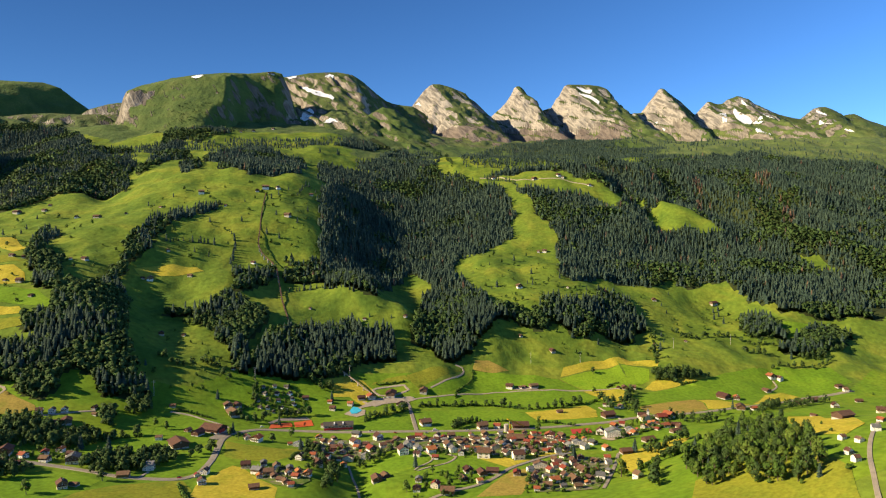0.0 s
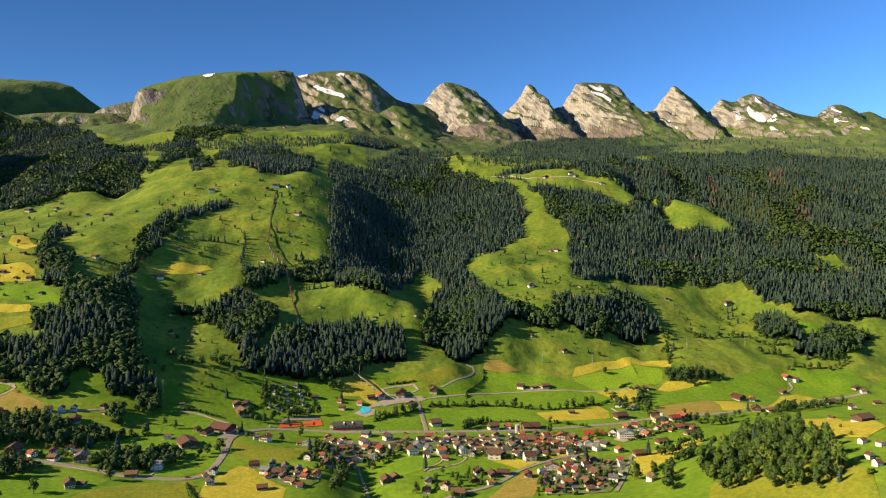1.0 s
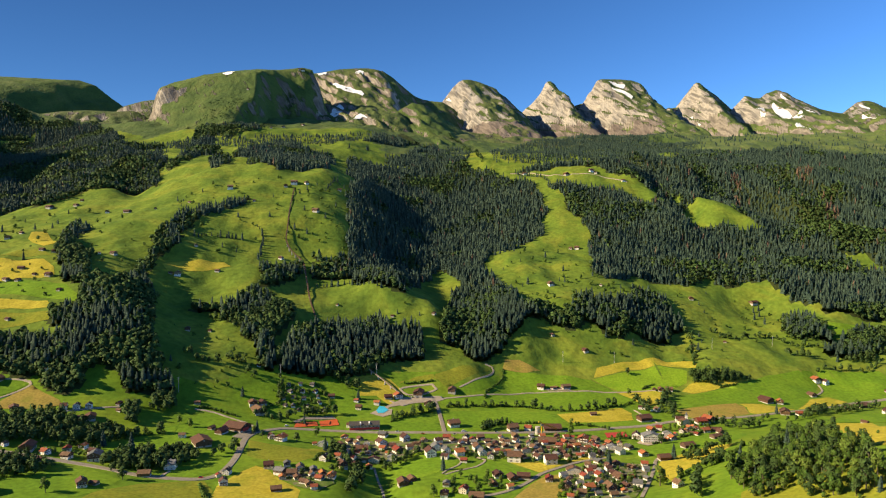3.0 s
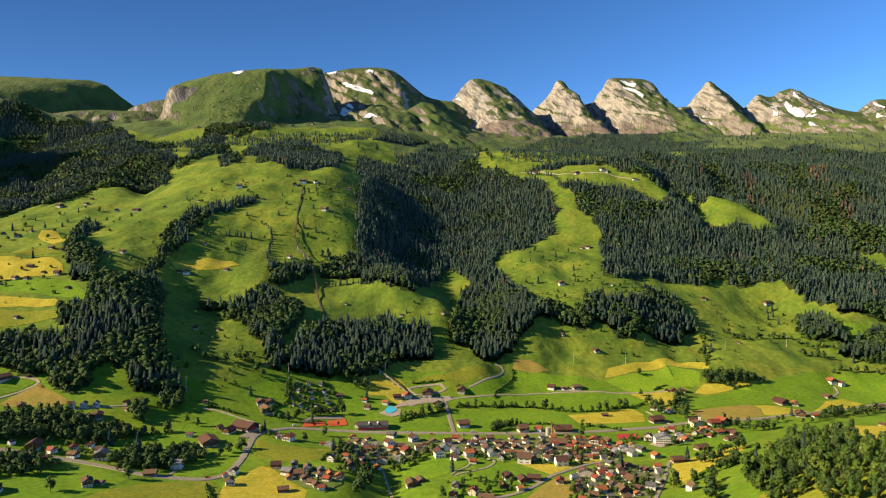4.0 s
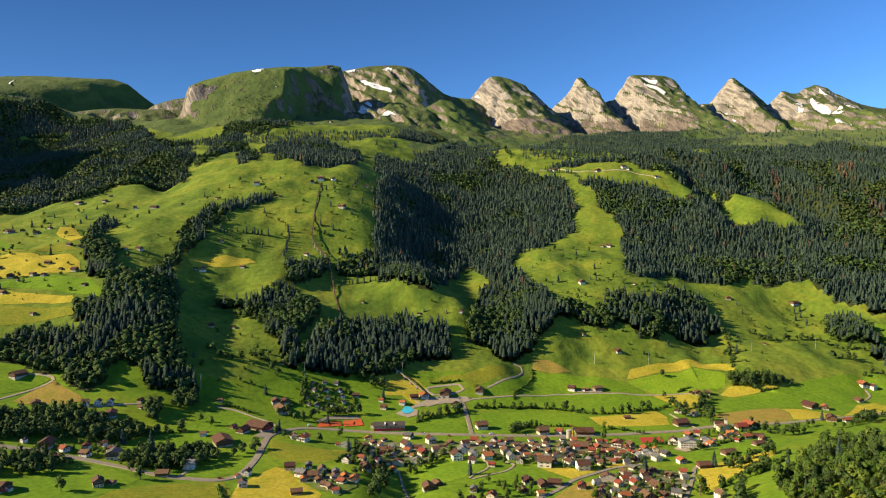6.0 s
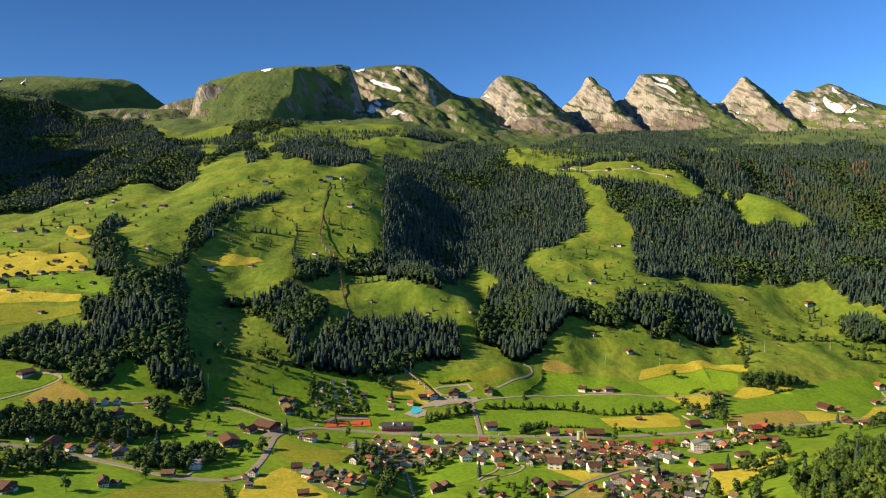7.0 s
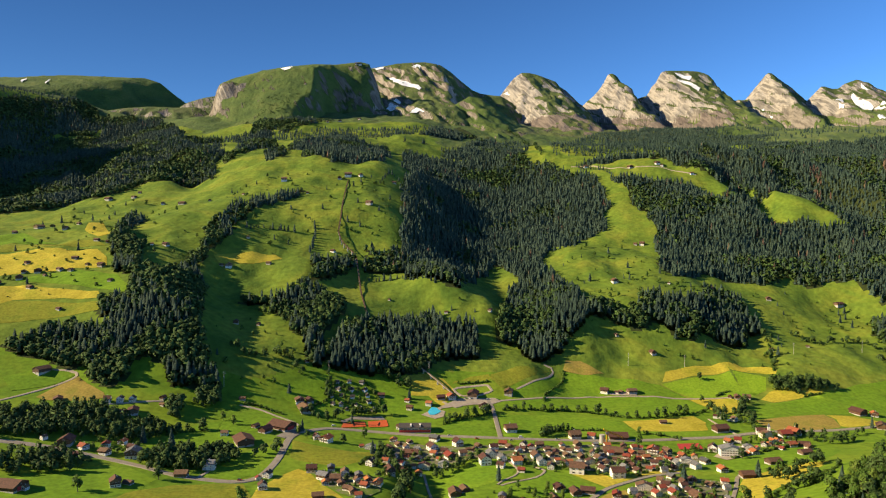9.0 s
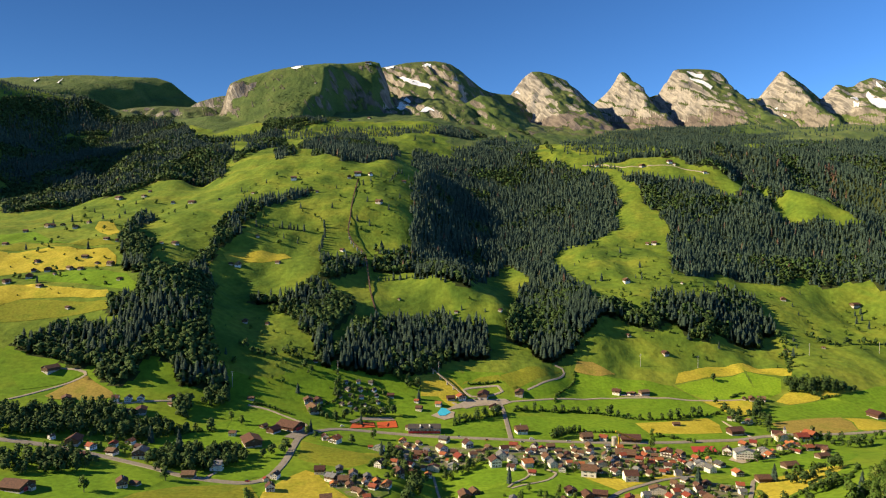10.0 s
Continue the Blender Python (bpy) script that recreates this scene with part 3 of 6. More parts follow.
# ---- the land ----
def mesh_of(name, verts, faces, mats, smooth=False):
    """A mesh from arrays; faces all with the same number of corners."""
    me = bpy.data.meshes.new(name)
    verts, faces = np.asarray(verts, np.float32), np.asarray(faces, np.int32)
    k = faces.shape[1]
    me.vertices.add(len(verts))
    me.vertices.foreach_set("co", verts.ravel())
    me.loops.add(faces.size)
    me.loops.foreach_set("vertex_index", faces.ravel())
    me.polygons.add(len(faces))
    me.polygons.foreach_set("loop_start", np.arange(0, faces.size, k, dtype=np.int32))
    me.polygons.foreach_set("loop_total", np.full(len(faces), k, np.int32))
    me.polygons.foreach_set("use_smooth", np.full(len(faces), smooth))
    for m in mats:
        me.materials.append(m)
    me.update(calc_edges=True)
    return me


def steps(*spans):
    out = [spans[0][0]]
    for a, b, d in spans:
        out += list(np.linspace(a, b, int(round((b - a) / d)) + 1)[1:])
    return np.array(out)


def inside(x, y, poly):
    p = np.array(poly, float)
    hit = np.zeros(np.shape(x), bool)
    for (ax, ay), (bx, by) in zip(p, np.roll(p, -1, 0)):
        cross = ((ay > y) != (by > y)) & (x < (bx - ax) * (y - ay) / (by - ay + 1e-12) + ax)
        hit ^= cross
    return hit


def build_land():
    xs = steps((-3600, -1800, 40), (-1800, -760, 13), (-760, 760, 6.5), (760, 2600, 9), (2600, 3600, 40))
    ys = steps((-500, 430, 30), (430, 1350, 6.5), (1350, 2600, 11), (2600, 3200, 12), (3200, 4330, 8.5), (4330, 4880, 50))
    gx, gy = np.meshgrid(xs, ys)
    gz = smooth_height(gx, gy)
    owner = np.zeros(gx.shape, int)
    for i, (_, yc, crest, form) in enumerate(MOUNTAINS, 1):
        m = mountain(gx, gy, yc, crest, **form)
        owner = np.where(m > gz, i, owner)
        gz = np.maximum(gz, m)
    w, h = len(xs), len(ys)
    idx = np.arange(w * h).reshape(h, w)
    quads = np.stack([idx[:-1, :-1], idx[:-1, 1:], idx[1:, 1:], idx[1:, :-1]], -1).reshape(-1, 4)
    own = np.max(owner.ravel()[quads], axis=1)
    verts = np.stack([gx.ravel(), gy.ravel(), gz.ravel()], -1)
    names = [None, *MOUNTAINS]
    for i, form in enumerate(names):
        part_of = quads[own == i]
        if not len(part_of):
            continue
        used, flat = np.unique(part_of, return_inverse=True)
        faces = flat.reshape(-1, 4)
        if i == 0:
            ob = new("ground", mesh_of("ground", verts[used], faces, [GRASS, FLOOR, TURF, SCREE, VALLEY, ALP], True))
            cx, cy = verts[used][faces].mean(1)[:, :2].T
            kind = np.where(cy + 150 * wave(cx, cy, 260, 21) + 60 * wave(cx, cy, 60, 22) > np.where(cx < -150, 2820, 2500), 2, 0)
            kind[(cx > 1100 + 150 * wave(cx, cy, 200, 29)) & (cy > 2350)] = 5
            kind[(cy < 1000 + 0.1 * cx + 60 * wave(cx, cy, 150, 25)) & (cy > 450)] = 4
            stony = (cy > 3050 + 150 * wave(cx, cy, 170, 23)) & (cx > 60) & (cx < 1150 + 200 * wave(cx, cy, 120, 24))
            kind[stony | ((cy > 3030) & (cx < -1180) & (cx > -1750))] = 3
            kind[in_woods(cx, cy) > 0] = 1
            ob.data.polygons.foreach_set("material_index", kind.astype(np.int32))
            tagged(ob, "green valley floor and steep alpine pastures with dark woods", "ground", kind="structure")
        else:
            ob = new("mountain", mesh_of("mountain", verts[used], faces, [TURF if form[0] in ("far_plateau", "dome", "green_spur") else KARST if form[0] in ("karst_shelf", "link_ridge", "dome_nose") else LAYERS if form[0] in ("second_top", "second_shoulder") else ROCKY, SCREE, ALP], True))
            if form[0].startswith(("peak", "saddle")):        # brown scree lies at the foot of the cliffs
                cx, cy, cz = verts[used][faces].mean(1).T
                foot = cz < 865 + 38 * wave(cx, cy, 150, 26) + 26 * wave(cx, cy, 48, 27) + 0.05 * (cx - 1000)
                grown = foot & (cx + 300 * wave(cx, cy, 170, 28) > 1250)
                ob.data.polygons.foreach_set("material_index", (foot + 1 * grown).astype(np.int32))
            tagged(ob, MOUNTAIN_LABEL[form[0]], "mountain", "mountain range above the valley")


MOUNTAIN_LABEL = dict(
    far_plateau="broad green plateau mountain with a shaded flank", dome_nose="steep pale limestone cliff at the end of a green mountain", karst_shelf="low rocky limestone shelf below the green plateau", link_ridge="low rocky ridge between two green mountains",
    dome="huge green domed mountain with a pale cliff and a shaded hollow", green_spur="grassy knobbly spur with pale rocks below the summit", second_shoulder="shaded rocky shoulder of the layered summit", second_top="layered limestone summit with snow patches and green ledges",
    peak_a="pale limestone peak with a grassy slanting top", peak_b="narrow pointed limestone peak with a grassy flank",
    saddle_a="small rocky saddle between limestone peaks", peak_c="broad limestone peak with slanting strata and snow streaks",
    saddle_b="low shaded saddle between limestone peaks", peak_d="sharp horn-shaped limestone peak in morning sun",
    peak_e="long limestone ridge with snow fields and turf", peak_f="low far limestone ridge with snow streaks")
WOOD_LIST = [np.array(v) for v in WOODS.values()]


def in_woods(x, y):
    up = np.clip((y - 1150) / 500, 0, 1)
    x, y = x + 9 * wave(x, y, 33, 31) + 4 * wave(x, y, 12, 32) + 20 * up * wave(x, y, 85, 39), y + 26 * up * wave(x, y, 95, 40) + 14 * wave(x, y, 40, 33) + 5 * wave(x, y, 14, 34)
    n = np.zeros(np.shape(x), int)
    for i, poly in enumerate(WOOD_LIST):
        n = np.where(inside(x, y, poly), i + 1, n)
    n[(y > 1740) & (x < -640) & (y > 1.9 * -x + 350) & (wave(x, y, 95, 35) + 0.5 * wave(x, y, 38, 36) > 0.42)] = 0
    n[(y > 2250) & (x > -300) & (wave(x, y, 150, 37) + 0.5 * wave(x, y, 50, 38) > 0.5)] = 0
    for poly in GLADES.values():
        n[inside(x, y, poly)] = 0
    return n


build_land()

# ---- woods ----
rng = np.random.default_rng(7)


def spruce_shape(tiers, seg, seed):
    """A unit spruce: ragged tiers of drooping boughs round a pointed top."""
    r = np.random.default_rng(seed)
    v, f = [], []
    for i in range(tiers):
        a, b = i / tiers, min(1.0, (i + 1.75) / tiers)
        rad = 0.2 * (1 - a ** 1.5) + 0.015
        base = len(v)
        for k in range(seg):
            t = 2 * math.pi * (k + 0.5 * (i % 2)) / seg + r.uniform(-0.2, 0.2)
            q = rad * (r.uniform(0.8, 1.2) if k % 2 else r.uniform(0.5, 0.85))
            v.append((q * math.cos(t), q * math.sin(t), 0.03 + 0.97 * a + r.uniform(-0.02, 0.02) - (0.025 if k % 2 else 0)))
        v.append((r.uniform(-0.01, 0.01), r.uniform(-0.01, 0.01), 0.03 + 0.97 * b))
        f += [(base + k, base + (k + 1) % seg, base + seg) for k in range(seg)]
    return np.array(v), np.array(f)


def leaf_cloud(n, seed, size, low=0.2, clumps=6, span=1.0):
    """A unit leafy crown: many small sprays of foliage over uneven lumps, with gaps between them."""
    r = np.random.default_rng(seed)
    lumps = [((0, 0, 0.58), 0.3)]
    for _ in range(clumps):
        t, h = r.uniform(0, 6.283), r.uniform(low + 0.16, 0.84)
        d = r.uniform(0.08, 0.27) * (1.2 - h * 0.7)
        lumps.append(((d * math.cos(t), d * math.sin(t), h), r.uniform(0.12, 0.22) * span))
    v, f = [], []
    for _ in range(n):
        (cx, cy, cz), rad = lumps[r.integers(len(lumps))]
        d = r.normal(size=3) + np.array([0, 0, 0.35])
        d /= np.linalg.norm(d)
        c = np.array([cx, cy, cz]) + d * rad * r.uniform(0.75, 1.1) * np.array([1, 1, 0.95])
        c[2] = min(max(c[2], low), 1.0)
        d = d + r.normal(size=3) * 0.22
        u = np.cross(d, r.normal(size=3))
        u /= np.linalg.norm(u)
        w = np.cross(d, u)
        w /= np.linalg.norm(w)
        s = size * r.uniform(0.7, 1.4)
        b = len(v)
        v += [c - u * s, c - w * s * 0.8, c + u * s, c + w * s * r.uniform(0.6, 1.1)]
        f += [(b, b + 1, b + 2), (b, b + 2, b + 3)]
    return np.array(v), np.array(f)


def soft_normals(me, out):
    """Soft leafy shading: normals half way between each leaf and the way out of the crown."""
    me.polygons.foreach_set("use_smooth", np.ones(len(me.polygons), bool))
    flat = np.zeros(len(me.vertices) * 3)
    me.vertices.foreach_get("normal", flat)
    flat = flat.reshape(-1, 3)
    flat *= np.where((flat * out).sum(1) < 0, -1, 1)[:, None]
    mixed = 0.35 * flat + 0.65 * out
    me.normals_split_custom_set_from_vertices((mixed / np.linalg.norm(mixed, axis=1)[:, None]).tolist())


def crown_normals(v):
    """The way out of a unit crown at each of its points."""
    d = v - np.array([0, 0, 0.42])
    d = d / (np.linalg.norm(d, axis=1)[:, None] + 1e-6)
    return d


def spread_trees(name, shapes, spots, tall, wide, mat, label, category="trees", soft=False):
    """Many trees joined into one sheet of woodland. spots: x, y; tall: heights in metres; wide: spread over height."""
    pick = rng.integers(0, len(shapes), len(spots))
    z = height(spots[:, 0], spots[:, 1])
    verts, faces, outs, n = [], [], [], 0
    for k, (v, f) in enumerate(shapes):
        mine = np.nonzero(pick == k)[0]
        if not len(mine):
            continue
        turn = rng.uniform(0, 6.283, len(mine))
        c, s = np.cos(turn)[:, None], np.sin(turn)[:, None]
        h, w = tall[mine][:, None], (tall * wide)[mine][:, None]
        x = (v[None, :, 0] * c - v[None, :, 1] * s) * w + spots[mine, 0][:, None]
        y = (v[None, :, 0] * s + v[None, :, 1] * c) * w + spots[mine, 1][:, None]
        zz = v[None, :, 2] * h + z[mine][:, None] - 0.6
        verts.append(np.stack([x, y, zz], -1).reshape(-1, 3))
        if soft:
            o = crown_normals(v)
            outs.append(np.stack([o[None, :, 0] * c - o[None, :, 1] * s, o[None, :, 0] * s + o[None, :, 1] * c, o[None, :, 2] + 0 * c], -1).reshape(-1, 3))
        faces.append((f[None] + (np.arange(len(mine)) * len(v))[:, None, None]).reshape(-1, 3) + n)
        n += len(mine) * len(v)
    ob = new(name, mesh_of(name, np.concatenate(verts), np.concatenate(faces), [mat]))
    if soft:
        soft_normals(ob.data, np.concatenate(outs))
    return tagged(ob, label, category, kind="stuff")


def scatter(x0, x1, y0, y1, gap):
    gx, gy = np.meshgrid(np.arange(x0, x1, gap), np.arange(y0, y1, gap))
    return np.stack([gx.ravel(), gy.ravel()], -1) + rng.uniform(-0.48, 0.48, (gx.size, 2)) * gap


SPRUCE_NEAR = [spruce_shape(9, 9, s) for s in range(6)]
SPRUCE_FAR = [spruce_shape(4, 6, 20 + s) for s in range(6)]
LUMP_NEAR = [leaf_cloud(210, 40 + s, 0.062, 0.06, 10, 0.9) for s in range(6)]
LUMP_WOOD = [leaf_cloud(105, 50 + s, 0.088, 0.1, 8, 0.9) for s in range(6)]
BUSHES = [leaf_cloud(90, 80 + s, 0.12, 0.0) for s in range(5)]
LUMP_FAR = [leaf_cloud(17, 60 + s, 0.2) for s in range(5)]


def plant_woods():
    near = scatter(-900, 1000, 820, 1330, 6.4)
    near = near[in_woods(near[:, 0], near[:, 1]) > 0]
    leafy = wave(near[:, 0], near[:, 1], 55, 41) + 0.6 * rng.uniform(-1, 1, len(near)) > np.where(near[:, 0] < -290, -0.3, 0.1)
    s, b = near[~leafy], near[leafy]
    spread_trees("spruce_wood", SPRUCE_NEAR, s, rng.uniform(14, 26, len(s)), rng.uniform(0.95, 1.3, len(s)), SPRUCE, "dark green spruce wood on the lower slopes", soft=True)
    spread_trees("leafy_wood", LUMP_WOOD, b, rng.uniform(12, 20, len(b)), rng.uniform(0.85, 1.2, len(b)), WOODLEAVES, "broadleaf trees among the spruces", soft=True)
    far = np.concatenate([scatter(-2000, 2200, 1330, 2800, 7.6), scatter(-2400, -900, 2800, 3300, 8.5)])
    far = far[in_woods(far[:, 0], far[:, 1]) > 0]
    leafy = wave(far[:, 0], far[:, 1], 90, 42) + 0.4 * rng.uniform(-1, 1, len(far)) + 0.6 * (far[:, 0] < -500) + 0.15 * ((far[:, 0] > 350) & (far[:, 1] < 1850)) > 0.55
    s, b = far[~leafy], far[leafy]
    dry = np.zeros(len(s), bool)
    for outline in DRY_STANDS:
        dry |= inside(s[:, 0], s[:, 1], np.array(outline))
    dry = (dry & (rng.random(len(s)) < 0.5)) | (rng.random(len(s)) < 0.012)
    d, s = s[dry], s[~dry]
    spread_trees("dead_spruces", SPRUCE_FAR, d, rng.uniform(12, 22, len(d)), rng.uniform(0.8, 1.1, len(d)), DRY, "dry reddish-brown dead spruces in the forest")
    spread_trees("mountain_spruce_wood", SPRUCE_FAR, s, rng.uniform(11, 22, len(s)), rng.uniform(0.9, 1.35, len(s)), SPRUCE, "dense dark spruce forest on the mountain slope")
    spread_trees("mountain_leafy_wood", LUMP_FAR, b, rng.uniform(10, 16, len(b)), rng.uniform(0.9, 1.2, len(b)), WOODLEAVES, "lighter broadleaf forest on the mountain slope", soft=True)


plant_woods()


# ---- fields, roads and paths, in plan ----
FIELDS = [
    (MEADOW, "lush green hay meadow", [(32, 940), (107, 957), (185, 948), (192, 924), (197, 902), (174, 899), (103, 897), (80, 855), (37, 846), (35, 906)]),
    (HAY, "yellow ripe hay meadow", [(194, 940), (232, 949), (295, 974), (302, 945), (294, 911), (250, 903), (201, 902)]),
    (MEADOW, "lush green hay meadow", [(204, 899), (293, 907), (314, 900), (320, 888), (235, 874), (215, 882)]),
    (MEADOW, "lush green hay meadow", [(34, 984), (97, 1007), (168, 1035), (205, 1047), (310, 1046), (322, 1019), (319, 983), (228, 964), (158, 978), (110, 984), (33, 969)]),
    (MEADOW, "lush green hay meadow", [(102, 1012), (112, 1031), (138, 1080), (139, 1099), (179, 1096), (216, 1099), (281, 1087), (299, 1070), (313, 1051), (206, 1050)]),
    (HAY, "yellow ripe hay meadow", [(313, 1047), (381, 1050), (380, 1036), (363, 1000), (352, 983), (331, 993), (327, 1018)]),
    (LIME, "bright lime green meadow", [(286, 1088), (338, 1108), (411, 1128), (451, 1111), (437, 1078), (413, 1063), (383, 1054), (320, 1052), (300, 1074)]),
    (HAY, "yellow ripe hay meadow", [(287, 1093), (299, 1116), (336, 1133), (421, 1157), (479, 1134), (467, 1115), (411, 1130), (339, 1111)]),
    (HAY, "yellow ripe hay meadow", [(440, 1074), (456, 1081), (501, 1078), (550, 1086), (503, 1065), (471, 1054), (430, 1040), (417, 1051)]),
    (MEADOW, "lush green hay meadow", [(397, 1034), (428, 1036), (502, 1062), (586, 1102), (632, 1116), (675, 1124), (664, 1091), (628, 1048), (593, 1012), (555, 968), (534, 991), (525, 1004), (481, 1002), (433, 988), (374, 966), (371, 983), (404, 1020)]),
    (TAN, "tan freshly cut field", [(372, 960), (430, 982), (478, 996), (479, 973), (466, 932), (433, 920), (377, 917), (370, 937)]),
    (HAY, "yellow ripe hay meadow", [(481, 994), (520, 996), (539, 970), (549, 961), (526, 948), (476, 931), (470, 938), (482, 973)]),
    (HAY, "yellow ripe hay meadow", [(554, 964), (613, 1029), (650, 1040), (666, 1018), (607, 986)]),
    (MEADOW, "lush green hay meadow", [(682, 1125), (712, 1123), (787, 1119), (796, 1069), (728, 1037), (664, 1021), (654, 1043), (645, 1046), (663, 1081)]),
    (MEADOW, "lush green hay meadow", [(-37, 886), (-19, 913), (12, 929), (25, 934), (27, 881), (28, 862), (6, 858), (-32, 862), (-41, 875)]),
    (MEADOW, "lush green hay meadow", [(-195, 979), (-165, 993), (-126, 1006), (-101, 996), (-91, 972), (-83, 928), (-102, 919), (-124, 922), (-125, 963), (-142, 996)]),
    (HAY, "yellow ripe hay meadow", [(-102, 1011), (-70, 1032), (-41, 1027), (-24, 1004), (-39, 952), (-59, 980), (-83, 974), (-85, 994)]),
    (OLIVE, "olive green mown pasture", [(-28, 1018), (-3, 1040), (32, 1049), (68, 1075), (120, 1096), (84, 1054), (56, 1028), (43, 1017), (31, 1034), (-24, 1027)]),
    (MEADOW, "lush green hay meadow", [(60, 1017), (83, 1036), (128, 1091), (135, 1076), (112, 1034), (89, 1015), (61, 1002)]),
    (MEADOW, "lush green hay meadow", [(-249, 914), (-234, 943), (-207, 962), (-195, 958), (-191, 924), (-179, 915), (-190, 895), (-210, 903), (-232, 902)]),
    (MEADOW, "lush green hay meadow", [(-284, 843), (-258, 865), (-221, 857), (-212, 848), (-226, 825), (-238, 796), (-281, 793), (-285, 821)]),
    (MEADOW, "lush green hay meadow", [(-312, 790), (-287, 824), (-282, 791), (-238, 792), (-252, 761), (-283, 729), (-325, 712), (-333, 732), (-322, 754)]),
    (MEADOW, "lush green hay meadow", [(-252, 706), (-221, 740), (-200, 755), (-196, 722), (-198, 680), (-215, 661), (-247, 663)]),
    (OLIVE, "olive green mown pasture", [(-195, 781), (-168, 769), (-129, 761), (-103, 778), (-103, 747), (-115, 726), (-132, 708), (-174, 715), (-184, 722)]),
    (HAY, "yellow ripe hay meadow", [(-184, 667), (-170, 697), (-157, 691), (-135, 662), (-114, 635), (-112, 605), (-188, 591), (-192, 638)]),
    (OLIVE, "olive green mown pasture", [(-296, 573), (-289, 605), (-261, 632), (-230, 645), (-206, 651), (-191, 626), (-189, 591)]),
    (MEADOW, "lush green hay meadow", [(-384, 619), (-366, 639), (-346, 659), (-316, 663), (-280, 640), (-282, 612), (-298, 594), (-326, 570), (-377, 565), (-402, 602)]),
    (MEADOW, "lush green hay meadow", [(-41, 724), (-29, 738), (-5, 761), (34, 780), (34, 764), (41, 741), (37, 727), (23, 710), (-5, 690), (-39, 688)]),
    (MEADOW, "lush green hay meadow", [(24, 694), (58, 717), (71, 738), (92, 738), (110, 702), (94, 674), (69, 647), (30, 630), (16, 660)]),
    (HAY, "yellow ripe hay meadow", [(97, 733), (129, 737), (137, 721), (181, 751), (215, 760), (204, 746), (145, 716), (124, 698), (112, 714)]),
    (TAN, "tan freshly cut field", [(124, 683), (140, 691), (139, 652), (120, 615), (78, 620), (99, 654)]),
    (MEADOW, "lush green hay meadow", [(235, 784), (271, 792), (315, 820), (368, 845), (407, 851), (408, 820), (375, 782), (340, 769), (297, 758), (263, 753)]),
    (HAY, "yellow ripe hay meadow", [(245, 696), (264, 730), (291, 745), (337, 763), (361, 759), (342, 734), (305, 707), (263, 675), (246, 654)]),
    (OLIVE, "olive green mown pasture", [(237, 501), (264, 548), (307, 560), (343, 532), (358, 495), (349, 465), (333, 434), (324, 414)]),
    (HAY, "yellow ripe hay meadow", [(535, 842), (563, 817), (434, 562), (399, 538), (382, 559), (410, 638)]),
    (MEADOW, "lush green hay meadow", [(512, 837), (607, 921), (659, 919), (584, 791), (570, 827), (541, 845)]),
    (MEADOW, "lush green hay meadow", [(-540, 875), (-510, 884), (-489, 874), (-500, 852), (-533, 822), (-566, 852)]),
    (TAN, "tan freshly cut field", [(-484, 872), (-464, 857), (-434, 838), (-426, 828), (-444, 813), (-486, 808), (-499, 814), (-496, 847)]),
    (HAY, "yellow ripe hay meadow", [(-464, 1268), (-431, 1292), (-365, 1317), (-349, 1306), (-392, 1268), (-446, 1245)]),
    (MEADOW, "lush green hay meadow", [(795, 1285), (862, 1274), (889, 1233), (795, 1219), (755, 1239)]),
    (TAN, "tan freshly cut field", [(139, 1101), (146, 1118), (169, 1122), (203, 1105), (179, 1097)]),
    (HAY, "yellow ripe hay meadow", [(-825, 1168), (-723, 1192), (-636, 1195), (-605, 1165), (-584, 1127), (-633, 1124), (-670, 1107), (-709, 1098), (-756, 1075)]),
    (MEADOW, "lush green hay meadow", [(-691, 1084), (-658, 1103), (-620, 1116), (-550, 1097), (-514, 1061), (-500, 1041), (-558, 1054), (-647, 1072), (-700, 1071)]),
    (HAY, "yellow ripe hay meadow", [(-730, 1039), (-677, 1062), (-554, 1047), (-539, 1028), (-596, 1030), (-664, 1018), (-690, 984)]),
    (OLIVE, "olive green mown pasture", [(-687, 980), (-670, 1014), (-616, 1021), (-534, 1018), (-516, 999), (-556, 991), (-604, 977), (-666, 951)]),
    (MEADOW, "lush green hay meadow", [(-910, 1284), (-850, 1323), (-765, 1258), (-732, 1240), (-791, 1235), (-866, 1225)]),
    (HAY, "yellow ripe hay meadow", [(-746, 1365), (-731, 1388), (-657, 1282), (-672, 1261), (-733, 1327)]),
    (OLIVE, "olive green mown pasture", [(-850, 1203), (-786, 1227), (-663, 1243), (-631, 1214), (-729, 1201), (-831, 1176)]),
]
